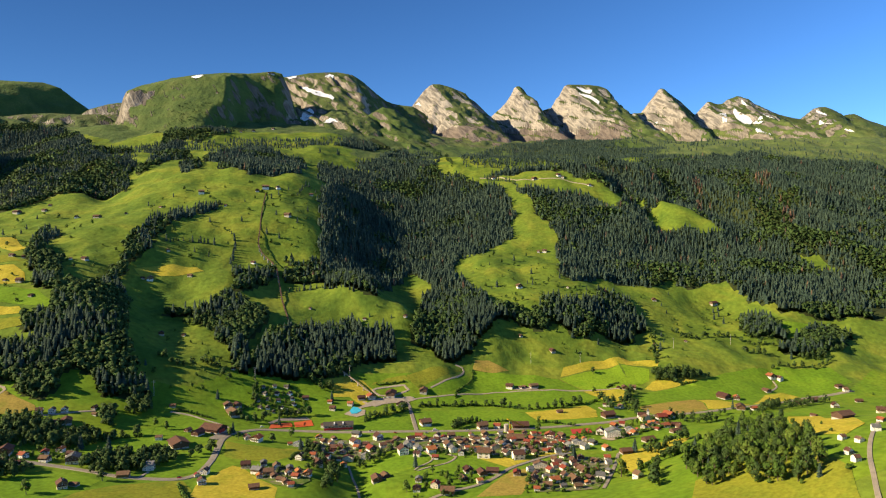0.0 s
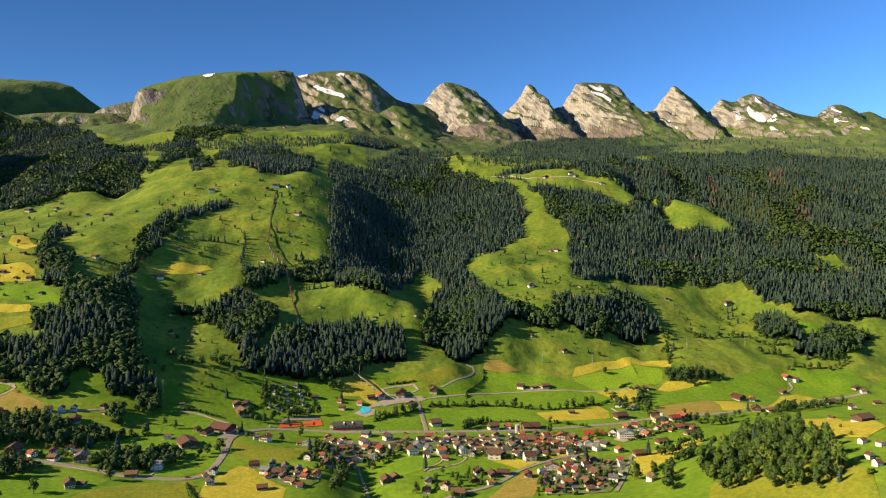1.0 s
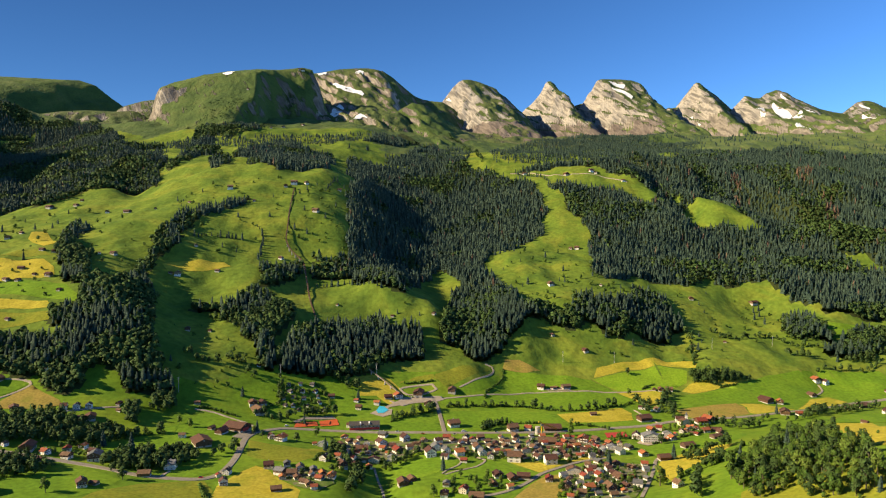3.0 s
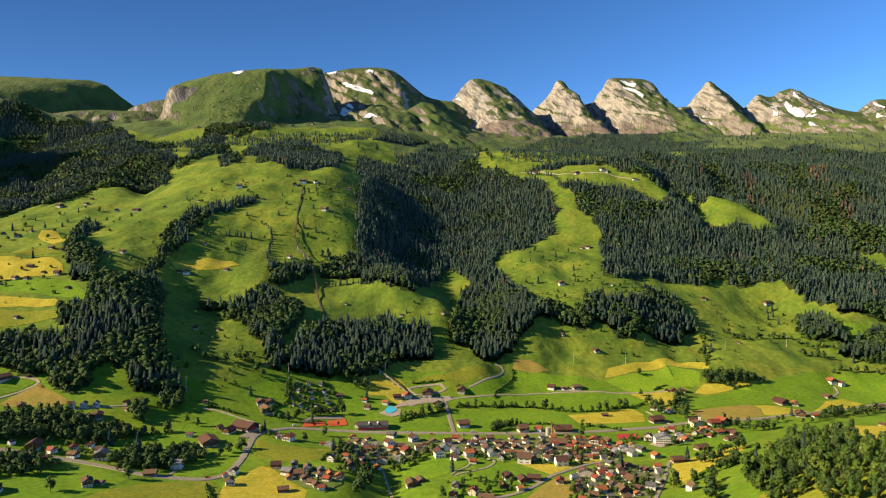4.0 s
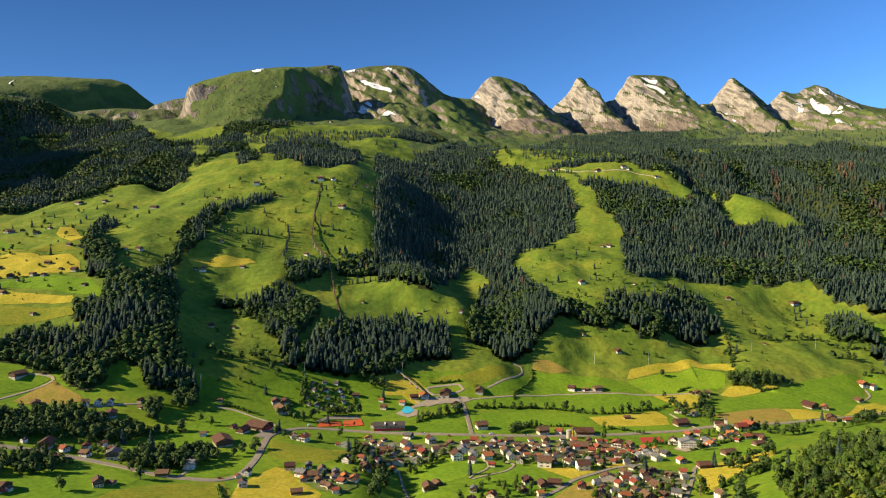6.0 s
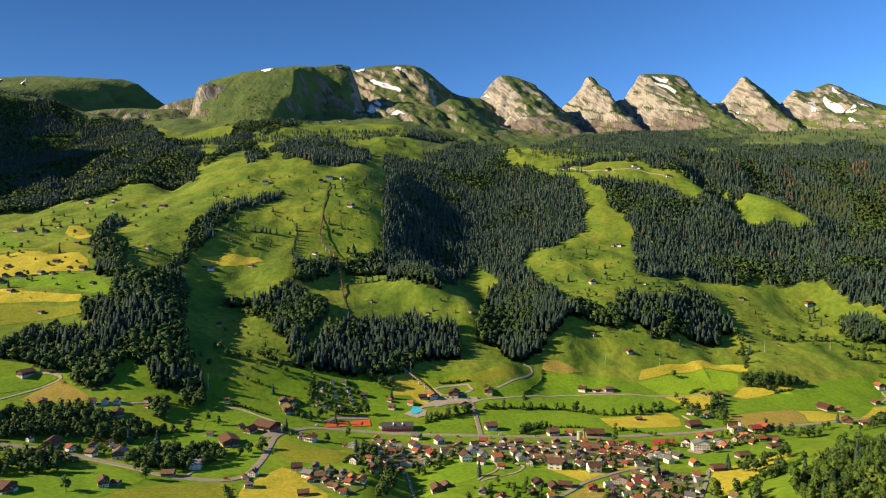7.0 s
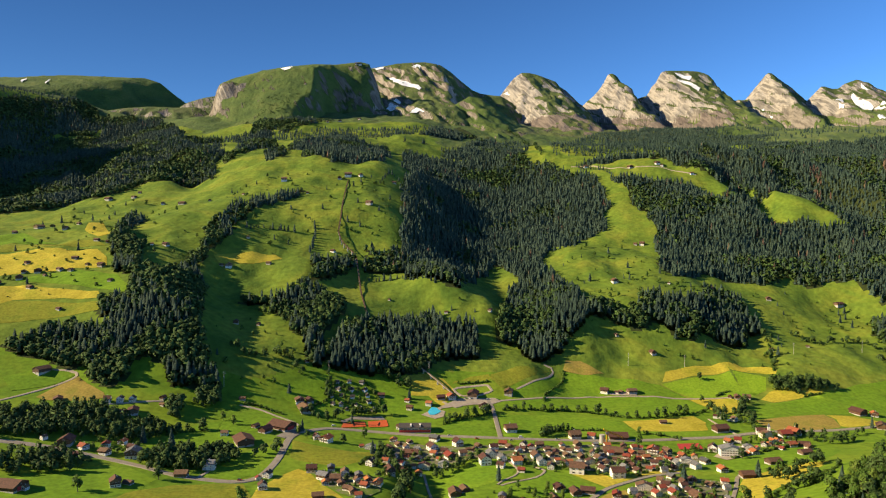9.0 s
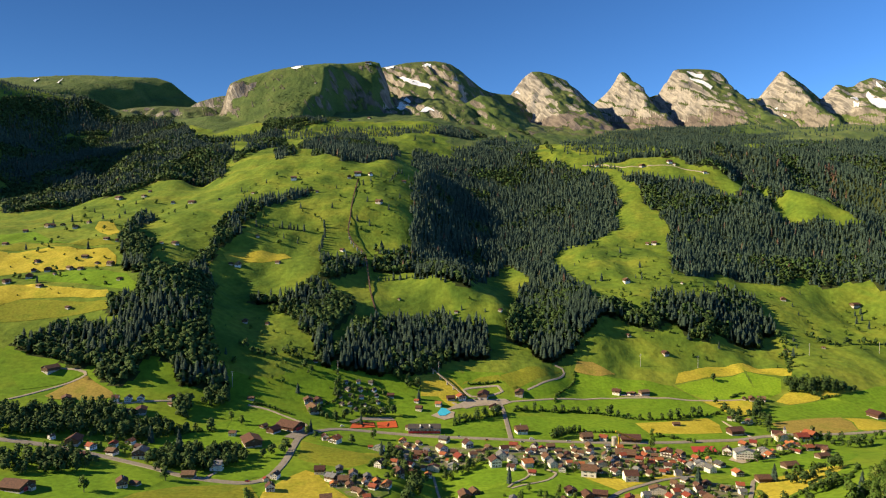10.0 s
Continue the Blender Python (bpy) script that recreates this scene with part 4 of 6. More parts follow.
ROADS = [
    ("grey asphalt valley road", ASPHALT, 7.5, [(-484, 679), (-453, 680), (-423, 683), (-391, 684), (-345, 679), (-308, 669), (-271, 656), (-238, 653), (-215, 654), (-202, 662), (-196, 680), (-194, 719), (-198, 761), (-200, 787), (-197, 807)]),
    ("asphalt main street through the village", ASPHALT, 8, [(-209, 784), (-199, 808), (-186, 826), (-170, 844), (-143, 852), (-102, 855), (-46, 851), (10, 849), (59, 851), (116, 855), (166, 859), (211, 868), (258, 878), (305, 886), (340, 900), (383, 911), (430, 915), (473, 923), (520, 937), (600, 975), (675, 1011), (768, 1032)]),
    ("pale gravel farm lane", GRAVEL, 3.2, [(33, 985), (97, 1009), (169, 1037), (257, 1046), (319, 1049), (386, 1052)]),
    ("asphalt side road to the lift station", ASPHALT, 5.5, [(21, 985), (26, 966), (29, 928), (31, 882), (32, 851)]),
    ("gravel loop at the lift station", GRAVEL, 4, [(-15, 991), (-26, 1006), (-3, 1018), (22, 1022), (28, 1011), (5, 996), (-15, 991)]),
    ("narrow pale hill lane", GRAVEL, 3, [(63, 1021), (83, 1039), (107, 1065), (124, 1096), (122, 1103), (111, 1106)]),
    ("pale lane round a hill meadow", GRAVEL, 3.5, [(-527, 792), (-511, 827), (-497, 850), (-486, 873), (-499, 881), (-522, 880)]),
    ("narrow lane below the wood", GRAVEL, 3, [(-453, 807), (-418, 812), (-382, 832), (-364, 841)]),
    ("pale lane across a meadow", GRAVEL, 3.2, [(-283, 869), (-258, 867), (-235, 857), (-209, 844), (-197, 827)]),
    ("village lane", ASPHALT, 5, [(24, 619), (57, 639), (79, 648), (104, 669), (123, 693), (147, 712), (177, 734), (208, 748)]),
    ("curved driveway", GRAVEL, 2.2, [(36, 768), (44, 741), (39, 723), (27, 710), (21, 698)]),
    ("curved driveway", GRAVEL, 2.6, [(62, 753), (71, 742), (60, 720), (35, 704), (24, 695)]),
    ("village lane", ASPHALT, 4, [(200, 608), (225, 659), (245, 700), (259, 732), (269, 744)]),
    ("asphalt lane on the hillside", ASPHALT, 3.6, [(449, 563), (415, 527), (390, 498), (370, 471), (351, 442), (337, 420), (330, 408)]),
    ("short farm track", GRAVEL, 3, [(664, 1091), (660, 1073), (640, 1052), (625, 1043)]),
    ("narrow lane to a hut", GRAVEL, 3, [(311, 960), (315, 932), (324, 888)]),
    ("short field track", GRAVEL, 3, [(-247, 674), (-249, 661), (-250, 652)]),
    ("narrow stream bed in a grassy gully", GRAVEL, 2.6, [(-33, 612), (-35, 640), (-39, 675), (-45, 705), (-51, 738)]),
    ("gravel loop below the lift station", GRAVEL, 4, [(-40, 967), (-22, 954), (-7, 971), (9, 975), (23, 974)]),
    ("alp road", GRAVEL, 4, [(307, 2138), (358, 2125), (415, 2059), (511, 2033), (558, 2019), (627, 1974)]),
]
YARDS = [
    ("gravel parking ground at the lift station", GRAVEL, [(-19, 982), (30, 993), (41, 986), (25, 973), (1, 967), (-23, 955), (-41, 944), (-46, 929), (-53, 936), (-35, 961)]),
    ("grey forecourt beside the tennis courts", ASPHALT, [(-162, 877), (-150, 897), (-115, 908), (-109, 900), (-149, 888), (-157, 872)]),
    ("village gardens, yards and paved lanes", GARDENS, [(-94, 829), (-45, 814), (46, 822), (148, 841), (218, 817), (254, 800), (224, 770), (182, 753), (141, 741), (106, 748), (58, 769), (34, 784), (-5, 773), (-48, 752), (-78, 741), (-102, 763)]),
    ("gardens and drives between the houses", GARDENS, [(145, 687), (172, 715), (202, 737), (244, 717), (223, 660), (195, 610), (136, 618), (139, 649)]),
    ("gardens and drives between the houses", GARDENS, [(-151, 690), (-119, 697), (-89, 686), (-85, 656), (-98, 631), (-119, 645), (-139, 669)]),
    ("paved yard beside the large barn", ASPHALT, [(-208, 817), (-193, 811), (-199, 784), (-216, 786)]),
    ("gravel farmyard", GRAVEL, [(193, 1052), (234, 1058), (240, 1047), (205, 1047)]),
    ("concrete yard of a workshop", GRAVEL, [(264, 811), (291, 847), (319, 855), (310, 816), (273, 797)]),
    ("red clay tennis court", CLAY, [(-157, 854), (-157, 872), (-134, 887), (-129, 871)]),
    ("red clay tennis court", CLAY, [(-126, 869), (-130, 888), (-108, 899), (-103, 878)]),
    ("red all-weather sports court", REDCOURT, [(238, 858), (265, 861), (263, 841), (235, 837)]),
    ("swimming pool terrace", GRAVEL, [(-66, 920), (-50, 943), (-36, 936), (-37, 917), (-48, 908)]),
]

HEDGEROWS = [
    ("leafy", 8, [(-70, 640), (-68, 675), (-72, 705), (-78, 728)]),
    ("leafy", 10, [(-88, 745), (-95, 765), (-100, 785)]),
    ("bush", 3.4, [(256, 657), (279, 680), (300, 694), (317, 696), (338, 710), (356, 729)]),
    ("leafy", 24, [(258, 660), (285, 686), (318, 699), (352, 725)]),
    ("leafy", 7, [(309, 739), (318, 740), (335, 746), (350, 757)]),
    ("bush", 2.6, [(-200, 905), (-188, 925), (-190, 950), (-175, 965)]),
    ("bush", 2.6, [(-125, 925), (-122, 945), (-132, 965), (-150, 982)]),
    ("bush", 3.6, [(40, 959), (60, 967), (92, 969), (125, 974), (157, 972), (187, 960), (218, 955), (261, 967), (290, 982), (318, 994)]),
    ("leafy", 11, [(44, 962), (93, 971), (142, 976), (188, 963), (230, 955), (290, 982)]),
    ("leafy", 7, [(81, 863), (98, 884), (118, 896)]),
    ("bush", 3.0, [(81, 865), (98, 887), (122, 896), (159, 896)]),
    ("bush", 3.6, [(210, 893), (233, 882), (248, 872)]),
    ("leafy", 7, [(-100, 983), (-85, 996), (-122, 1002)]),
    ("bush", 2.4, [(-118, 1000), (-101, 996), (-86, 993)]),
    ("leafy", 7, [(-197, 971), (-193, 959), (-192, 942), (-181, 921)]),
    ("leafy", 8, [(-33, 895), (-15, 913), (12, 936), (24, 949)]),
    ("bush", 3.0, [(-37, 890), (-15, 911), (24, 941)]),
    ("leafy", 9, [(390, 1038), (369, 1000), (352, 961), (354, 932), (346, 899)]),
    ("leafy", 8, [(374, 1007), (363, 975), (367, 946)]),
    ("leafy", 8, [(324, 998), (341, 988), (350, 978)]),
    ("bush", 3.0, [(139, 1100), (138, 1084), (118, 1042), (102, 1015), (100, 997)]),
    ("leafy", 7, [(-310, 680), (-290, 677), (-268, 690), (-252, 706), (-238, 727)]),
    ("leafy", 6, [(-295, 676), (-274, 678), (-261, 685)]),
    ("leafy", 6, [(-308, 693), (-285, 706), (-250, 719)]),
    ("leafy", 8, [(-319, 769), (-308, 780), (-296, 789)]),
    ("bush", 3.0, [(-325, 760), (-303, 782), (-291, 785)]),
    ("leafy", 7, [(-336, 871), (-324, 857), (-314, 868), (-312, 881)]),
    ("leafy", 6, [(-358, 848), (-339, 818), (-342, 841)]),
    ("leafy", 6, [(-340, 809), (-331, 808)]),
    ("leafy", 8, [(-216, 719), (-198, 742)]),
    ("bush", 2.4, [(-207, 638), (-195, 610), (-183, 592)]),
    ("bush", 2.4, [(-278, 874), (-260, 874), (-230, 866)]),
    ("leafy", 8, [(-211, 877), (-198, 883), (-188, 867), (-170, 882), (-165, 897)]),
    ("leafy", 7, [(-151, 902), (-123, 910), (-114, 912)]),
    ("bush", 2.4, [(-113, 717), (-107, 737), (-99, 768)]),
    ("leafy", 8, [(-71, 668), (-62, 693), (-64, 718), (-46, 720)]),
    ("leafy", 7, [(-60, 745), (-41, 734), (-23, 748), (-5, 767)]),
    ("leafy", 7, [(291, 736), (294, 714), (314, 725)]),
    ("bush", 2.4, [(302, 675), (319, 686), (335, 701)]),
    ("leafy", 6, [(280, 669), (295, 672), (311, 683)]),
    ("leafy", 7, [(260, 630), (236, 571)]),
    ("bush", 3.0, [(282, 803), (333, 830), (369, 848), (389, 859)]),
    ("leafy", 9, [(394, 903), (410, 889), (428, 879), (454, 893), (477, 901)]),
    ("leafy", 8, [(397, 876), (418, 860), (446, 871)]),
    ("leafy", 10, [(497, 882), (523, 888), (570, 928), (604, 943)]),
    ("leafy", 8, [(536, 910), (572, 943), (611, 978)]),
    ("leafy", 12, [(586, 916), (627, 942), (687, 980)]),
    ("bush", 3.6, [(482, 1058), (513, 1067)]),
    ("bush", 3.6, [(500, 1218), (476, 1149), (468, 1124)]),
    ("leafy", 12, [(506, 1240), (496, 1203), (478, 1149)]),
    ("spruce", 8, [(-308, 1350), (-314, 1432), (-334, 1469)]),
    ("spruce", 9, [(-185, 1292), (-128, 1297), (-62, 1256)]),
    ("spruce", 9, [(-443, 1381), (-411, 1405), (-357, 1418)]),
    ("spruce", 9, [(-219, 1700), (-198, 1767), (-168, 1748)]),
    ("leafy", 12, [(-335, 1122), (-298, 1102), (-260, 1052)]),
    ("leafy", 10, [(-328, 976), (-300, 961), (-258, 978), (-230, 960)]),
    ("spruce", 9, [(170, 1569), (185, 1586), (234, 1604)]),
    ("spruce", 10, [(325, 2139), (381, 2063), (406, 2018)]),
    ("leafy", 10, [(169, 3106), (229, 2905), (230, 2240)]),
    ("leafy", 9, [(557, 1263), (577, 1239), (608, 1239)]),
    ("leafy", 10, [(594, 1230), (662, 1242), (687, 1212), (742, 1201)]),
    ("leafy", 10, [(654, 1171), (688, 1162), (665, 1173)]),
    ("leafy", 11, [(684, 1123), (724, 1126), (756, 1120), (800, 1139)]),
    ("leafy", 9, [(326, 946), (329, 1001)]),
    ("bush", 2.4, [(-20, 1021), (23, 1030)]),
    ("bush", 2.1, [(358, 1058), (370, 1067), (381, 1073)]),
]
GROVES = [
    ("leafy", 7.2, [(-515, 749), (-490, 766), (-463, 782), (-432, 805), (-404, 795), (-373, 777), (-335, 788), (-315, 773), (-334, 733), (-362, 730), (-383, 716), (-405, 714), (-422, 705), (-467, 681)]),
    ("leafy", 6, [(-358, 830), (-360, 844), (-351, 852), (-330, 809), (-339, 801)]),
    ("leafy", 7, [(-332, 845), (-338, 875), (-325, 890), (-312, 885), (-303, 864), (-315, 846)]),
    ("leafy", 8, [(-318, 676), (-312, 710), (-290, 724), (-251, 729), (-229, 714), (-231, 687), (-266, 666), (-295, 659)]),
    ("leafy", 8, [(-411, 615), (-433, 647), (-407, 664), (-379, 670), (-350, 665), (-346, 649), (-362, 631)]),
    ("leafy", 8, [(713, 1285), (753, 1288), (789, 1267), (777, 1223), (720, 1216), (692, 1238)]),
    ("leafy", 8, [(762, 1192), (871, 1237), (861, 1168), (771, 1141), (742, 1153)]),
    ("leafy", 7, [(448, 1094), (491, 1097), (546, 1095), (546, 1081), (476, 1064), (443, 1076)]),
    ("leafy", 10, [(-558, 906), (-512, 900), (-481, 896), (-473, 880), (-520, 889)]),
    ("garden", 9, [(-204, 943), (-131, 974), (-117, 923), (-151, 902), (-190, 911)]),
    ("garden", 10, [(-105, 767), (-44, 797), (34, 780), (124, 783), (203, 787), (221, 760), (137, 721), (80, 738), (-5, 765), (-70, 717), (-98, 711)]),
    ("garden", 9.5, [(141, 684), (197, 720), (244, 717), (223, 644), (174, 607), (125, 615)]),
    ("garden", 11, [(17, 691), (63, 691), (102, 657), (55, 622), (14, 622)]),
    ("garden", 10, [(220, 800), (301, 837), (372, 854), (402, 903), (313, 869), (228, 825)]),
    ("garden", 9, [(-148, 675), (-103, 661), (-83, 681), (-75, 716), (-96, 695), (-130, 696)]),
    ("garden", 9, [(-400, 701), (-344, 736), (-321, 697), (-359, 686)]),
    ("scatter", 21, [(141, 1416), (271, 1625), (378, 1679), (370, 1485), (414, 1387), (509, 1392), (644, 1431), (744, 1392), (711, 1234), (502, 1121), (370, 1148), (231, 1173), (176, 1195)]),
    ("scatter", 24, [(-563, 1622), (-393, 1739), (-178, 1710), (-139, 1425), (-222, 1358), (-378, 1289), (-463, 1326)]),
    ("scatter", 15, [(-399, 1137), (-292, 1045), (-229, 992), (-245, 927), (-310, 899), (-353, 957)]),
    ("scatter", 34, [(-894, 1323), (-806, 1587), (-649, 1576), (-503, 1291), (-519, 1085), (-674, 994)]),
    ("scatter", 30, [(-225, 1247), (-62, 1249), (38, 1200), (-21, 1143), (-149, 1128)]),
    ("alpine", 10, [(264, 2220), (300, 2700), (560, 3200), (900, 3450), (1220, 3300), (1260, 2980), (1150, 2640), (1057, 2568), (616, 2163), (353, 2201)]),
    ("alpine", 30, [(1260, 2980), (1340, 3220), (1700, 3150), (2030, 2799), (1977, 2491), (1612, 2545), (1519, 2660), (1150, 2640)]),
    ("alpine", 12, [(104, 2780), (200, 2880), (240, 2600), (178, 2295), (120, 2500)]),
    ("alpine", 12, [(-912, 2642), (-714, 2622), (-464, 2649), (-252, 2685), (-120, 2900), (-34, 3000), (-35, 2910), (-275, 2494), (-520, 2400), (-700, 2300), (-793, 2350)]),
    ("alpine", 19, [(-800, 2300), (-760, 2600), (-880, 2560), (-1000, 2400), (-900, 2250), (-700, 1950)]),
    ("alpine", 15, [(-1866, 2650), (-1817, 2800), (-1748, 2920), (-1695, 3020), (-1900, 3200), (-2200, 3000), (-2000, 2700)]),
    ("scrub", 7, [(-960, 2960), (-820, 2980), (-640, 2960), (-560, 2900), (-560, 2640), (-760, 2640), (-900, 2760)]),
]
NEAR_WOOD = [(261, 541), (299, 617), (348, 688), (380, 696), (390, 656), (380, 586), (367, 535), (353, 500), (339, 467), (332, 478), (318, 493), (302, 505), (301, 522), (287, 524), (274, 520)]
LONE_TREES = [(-326, 598), (-278, 640), (11, 644), (231, 645), (74, 766), (133, 787), (191, 845), (202, 888), (203, 724), (291, 801), (299, 731), (-195, 806), (-183, 794), (-143, 791), (-125, 827), (-60, 682), (-339, 738), (-296, 787), (-287, 824), (-272, 815), (328, 1036), (348, 1104)]
HILL_TREES = [(-784, 1319), (-795, 1244), (-755, 1227), (-743, 1173), (-670, 1107), (-586, 942), (-709, 1077), (-622, 1425), (-885, 1552), (-510, 1350), (-510, 1308), (-517, 1226), (-538, 1195)]
LONE_SPRUCES = [(23, 710), (201, 714), (204, 724), (-147, 874), (503, 928), (569, 943), (738, 1155), (-236, 920), (-307, 732), (-337, 734), (-353, 742), (-107, 766), (-194, 817), (278, 730), (-85, 964)]
SHRUBS = [(296, 505), (302, 497), (312, 494), (318, 479), (349, 468), (352, 468), (418, 601), (396, 555), (785, 1007)]
POLES = [(-312, 896), (527, 1186), (651, 1211), (245, 1128), (-62, 1030), (-468, 875), (334, 1133), (-195, 972)]
FUNICULAR = [(-21, 984), (-40, 1003), (-70, 1032), (-107, 1066), (-137, 1102), (-163, 1136), (-188, 1216), (-206, 1297), (-222, 1358), (-250, 1394), (-268, 1434), (-273, 1484), (-282, 1568), (-292, 1685)]
POOL = [(-58, 930), (-54, 946), (-47, 944), (-41, 933), (-48, 921), (-55, 920)]
SNOW_PATCHES = [
    [(-423, 3692), (-405, 3688), (-371, 3654), (-329, 3612), (-287, 3567), (-236, 3500), (-246, 3477), (-301, 3529), (-343, 3552), (-384, 3580)],
    [(-271, 3171), (-248, 3208), (-226, 3191), (-198, 3168), (-225, 3179)],
    [(-385, 3222), (-387, 3379), (-359, 3421), (-326, 3372), (-339, 3233)],
    [(-522, 3795), (-460, 3793), (-463, 3772), (-501, 3777)],
    [(-302, 3754), (-279, 3779), (-254, 3770), (-263, 3719), (-289, 3745)],
    [(-851, 3137), (-855, 3239), (-818, 3223), (-804, 3125), (-830, 3127)],
    [(-2340, 3568), (-2359, 3633), (-2331, 3601), (-2321, 3549)],
    [(-2197, 3534), (-2235, 3644), (-2256, 3700), (-2184, 3533)],
    [(201, 4087), (223, 4072), (244, 4041), (219, 4067)],
    [(1238, 4224), (1274, 4223), (1331, 4193), (1307, 4163), (1277, 4182)],
    [(1237, 4161), (1287, 4146), (1337, 4057), (1320, 4028), (1273, 4101), (1237, 4147)],
    [(2199, 4083), (2233, 4105), (2228, 4068), (2238, 4008), (2251, 3952), (2206, 3911), (2187, 3980)],
    [(2252, 3941), (2281, 3929), (2323, 3964), (2293, 3901), (2271, 3899)],
    [(2075, 4087), (2102, 4068), (2166, 4105), (2121, 3993), (2097, 3974), (2113, 4048)],
    [(2301, 4161), (2316, 4100), (2305, 4100), (2287, 4136)],
    [(2369, 4030), (2382, 3953), (2395, 3938), (2351, 3962)],
    [(2792, 4161), (2824, 4094), (2861, 4065), (2846, 4072), (2793, 4117)],
    [(2844, 4210), (2885, 4172), (2870, 4151), (2837, 4194)],
    [(2867, 3969), (2903, 3972), (2889, 3912), (2872, 3939)],
    [(1707, 4146), (1734, 4140), (1721, 4119), (1707, 4137)],
    [(1737, 4105), (1762, 4078), (1755, 4079)],
    [(2190, 3808), (2251, 3859), (2255, 3748), (2181, 3663)],
]


# ---- laying fields, roads and yards on the land ----
def drape(name, outline, mat, lift, label, category, gap=9.0, kind="structure", tuck=False):
    """A flat piece of land cover that follows the ground."""
    bm = bmesh.new()
    bm.faces.new([bm.verts.new((x, y, 0)) for x, y in outline])
    p = np.array(outline, float)
    for axis in (0, 1):
        for c in np.arange(p[:, axis].min() + gap / 2, p[:, axis].max(), gap):
            no = (1, 0, 0) if axis == 0 else (0, 1, 0)
            bmesh.ops.bisect_plane(bm, geom=bm.verts[:] + bm.edges[:] + bm.faces[:], plane_co=(c * no[0], c * no[1], 0), plane_no=no)
    bmesh.ops.triangulate(bm, faces=bm.faces[:])
    xy = np.array([(v.co.x, v.co.y) for v in bm.verts])
    if mat is SNOW:
        ground = sum(height(xy[:, 0] + a, xy[:, 1] + b) for a in (-12, 0, 12) for b in (-12, 0, 12)) / 9
    else:
        ground = height(xy[:, 0], xy[:, 1])
    for v, z in zip(bm.verts, ground):
        v.co.z = z + (lift * (0.35 if lift < 0.4 else 0.6) if tuck and v.is_boundary else lift)
    bmesh.ops.recalc_face_normals(bm, faces=bm.faces[:])
    if sum(f.normal.z for f in bm.faces) < 0:
        bmesh.ops.reverse_faces(bm, faces=bm.faces[:])
    for f in bm.faces:
        f.smooth = True
    me = bpy.data.meshes.new(name)
    bm.to_mesh(me)
    bm.free()
    me.materials.append(mat)
    return tagged(new(name, me), label, category, kind=kind)


def soften(outline, gap, wander, seed):
    """The outline with more corners and slightly uneven edges."""
    p, out = np.array(outline, float), []
    for a, b in zip(p, np.roll(p, -1, 0)):
        n = max(1, int(np.hypot(*(b - a)) / gap))
        for k in range(n):
            q = a + (b - a) * k / n
            out.append((q[0] + wander * wave(q[0], q[1], 25, seed), q[1] + wander * wave(q[0], q[1], 25, seed + 1)))
    return out


def follow(line, gap):
    """Points along a smooth curve through the corners of a line."""
    p = np.array(line, float)
    p = np.vstack([2 * p[0] - p[1], p, 2 * p[-1] - p[-2]])
    out = []
    for a, b, c, d in zip(p[:-3], p[1:-2], p[2:-1], p[3:]):
        n = max(1, int(np.hypot(*(c - b)) / gap))
        for t in np.arange(n) / n:
            out.append(0.5 * (2 * b + (c - a) * t + (2 * a - 5 * b + 4 * c - d) * t * t + (3 * b - a - 3 * c + d) * t ** 3))
    return np.array(out + [p[-2]])


def road(label, mat, width, line, lift=0.62):
    c = follow(line, 7)
    t = np.gradient(c, axis=0)
    t /= np.hypot(t[:, 0], t[:, 1])[:, None] + 1e-9
    side = np.stack([-t[:, 1], t[:, 0]], -1)
    rows = [c + side * width * k for k in (-0.56, -0.45, 0, 0.45, 0.56)]
    z = [height(r[:, 0], r[:, 1]) for r in rows]
    level = (z[0] - 0.5, z[1] + lift, z[2] + lift + 0.06, z[3] + lift, z[4] - 0.5)
    verts = np.stack([np.column_stack([r, h]) for r, h in zip(rows, level)], 1).reshape(-1, 3)
    n = len(c)
    i = np.arange(n - 1)[:, None] * 5 + np.arange(4)[None]
    quads = np.stack([i + 1, i, i + 5, i + 6], -1).reshape(-1, 4)
    ob = new("road", mesh_of("road", verts, quads, [mat]))
    return tagged(ob, label, "road", kind="structure")


for k, (mat, label, outline) in enumerate(FIELDS):
    drape("meadow", soften(outline, 14, 1.3, 50 + k), mat, 0.24 if k < 33 else 0.6, label, "meadow", tuck=True)
for label, mat, outline in YARDS:
    flat = mat in (CLAY, REDCOURT)
    drape("sports_court" if flat else "yard", outline, mat, 0.66 if flat else 0.55, label, "court" if flat else "yard", 7)
for label, mat, width, line in ROADS:
    road(label, mat, width, line)
for k, outline in enumerate(SNOW_PATCHES):
    drape("snow_patch", soften(outline, 12, 5, 90 + k), SNOW, 3.5, "patch of old white snow on the mountain", "snow", 9, "stuff")


# ---- building parts ----
def part(name, bm, mats, parent, label=""):
    me = bpy.data.meshes.new(name)
    bm.to_mesh(me)
    bm.free()
    for m in mats if isinstance(mats, (list, tuple)) else [mats]:
        me.materials.append(m)
    ob = new(name, me)
    ob.parent = parent
    return tagged(ob, label)


def box(bm, x0, x1, y0, y1, z0, z1, mat=0):
    v = [bm.verts.new((x, y, z)) for z in (z0, z1) for x, y in ((x0, y0), (x1, y0), (x1, y1), (x0, y1))]
    for q in ((0, 3, 2, 1), (4, 5, 6, 7), (0, 1, 5, 4), (1, 2, 6, 5), (2, 3, 7, 6), (3, 0, 4, 7)):
        bm.faces.new([v[i] for i in q]).material_index = mat
    return bm


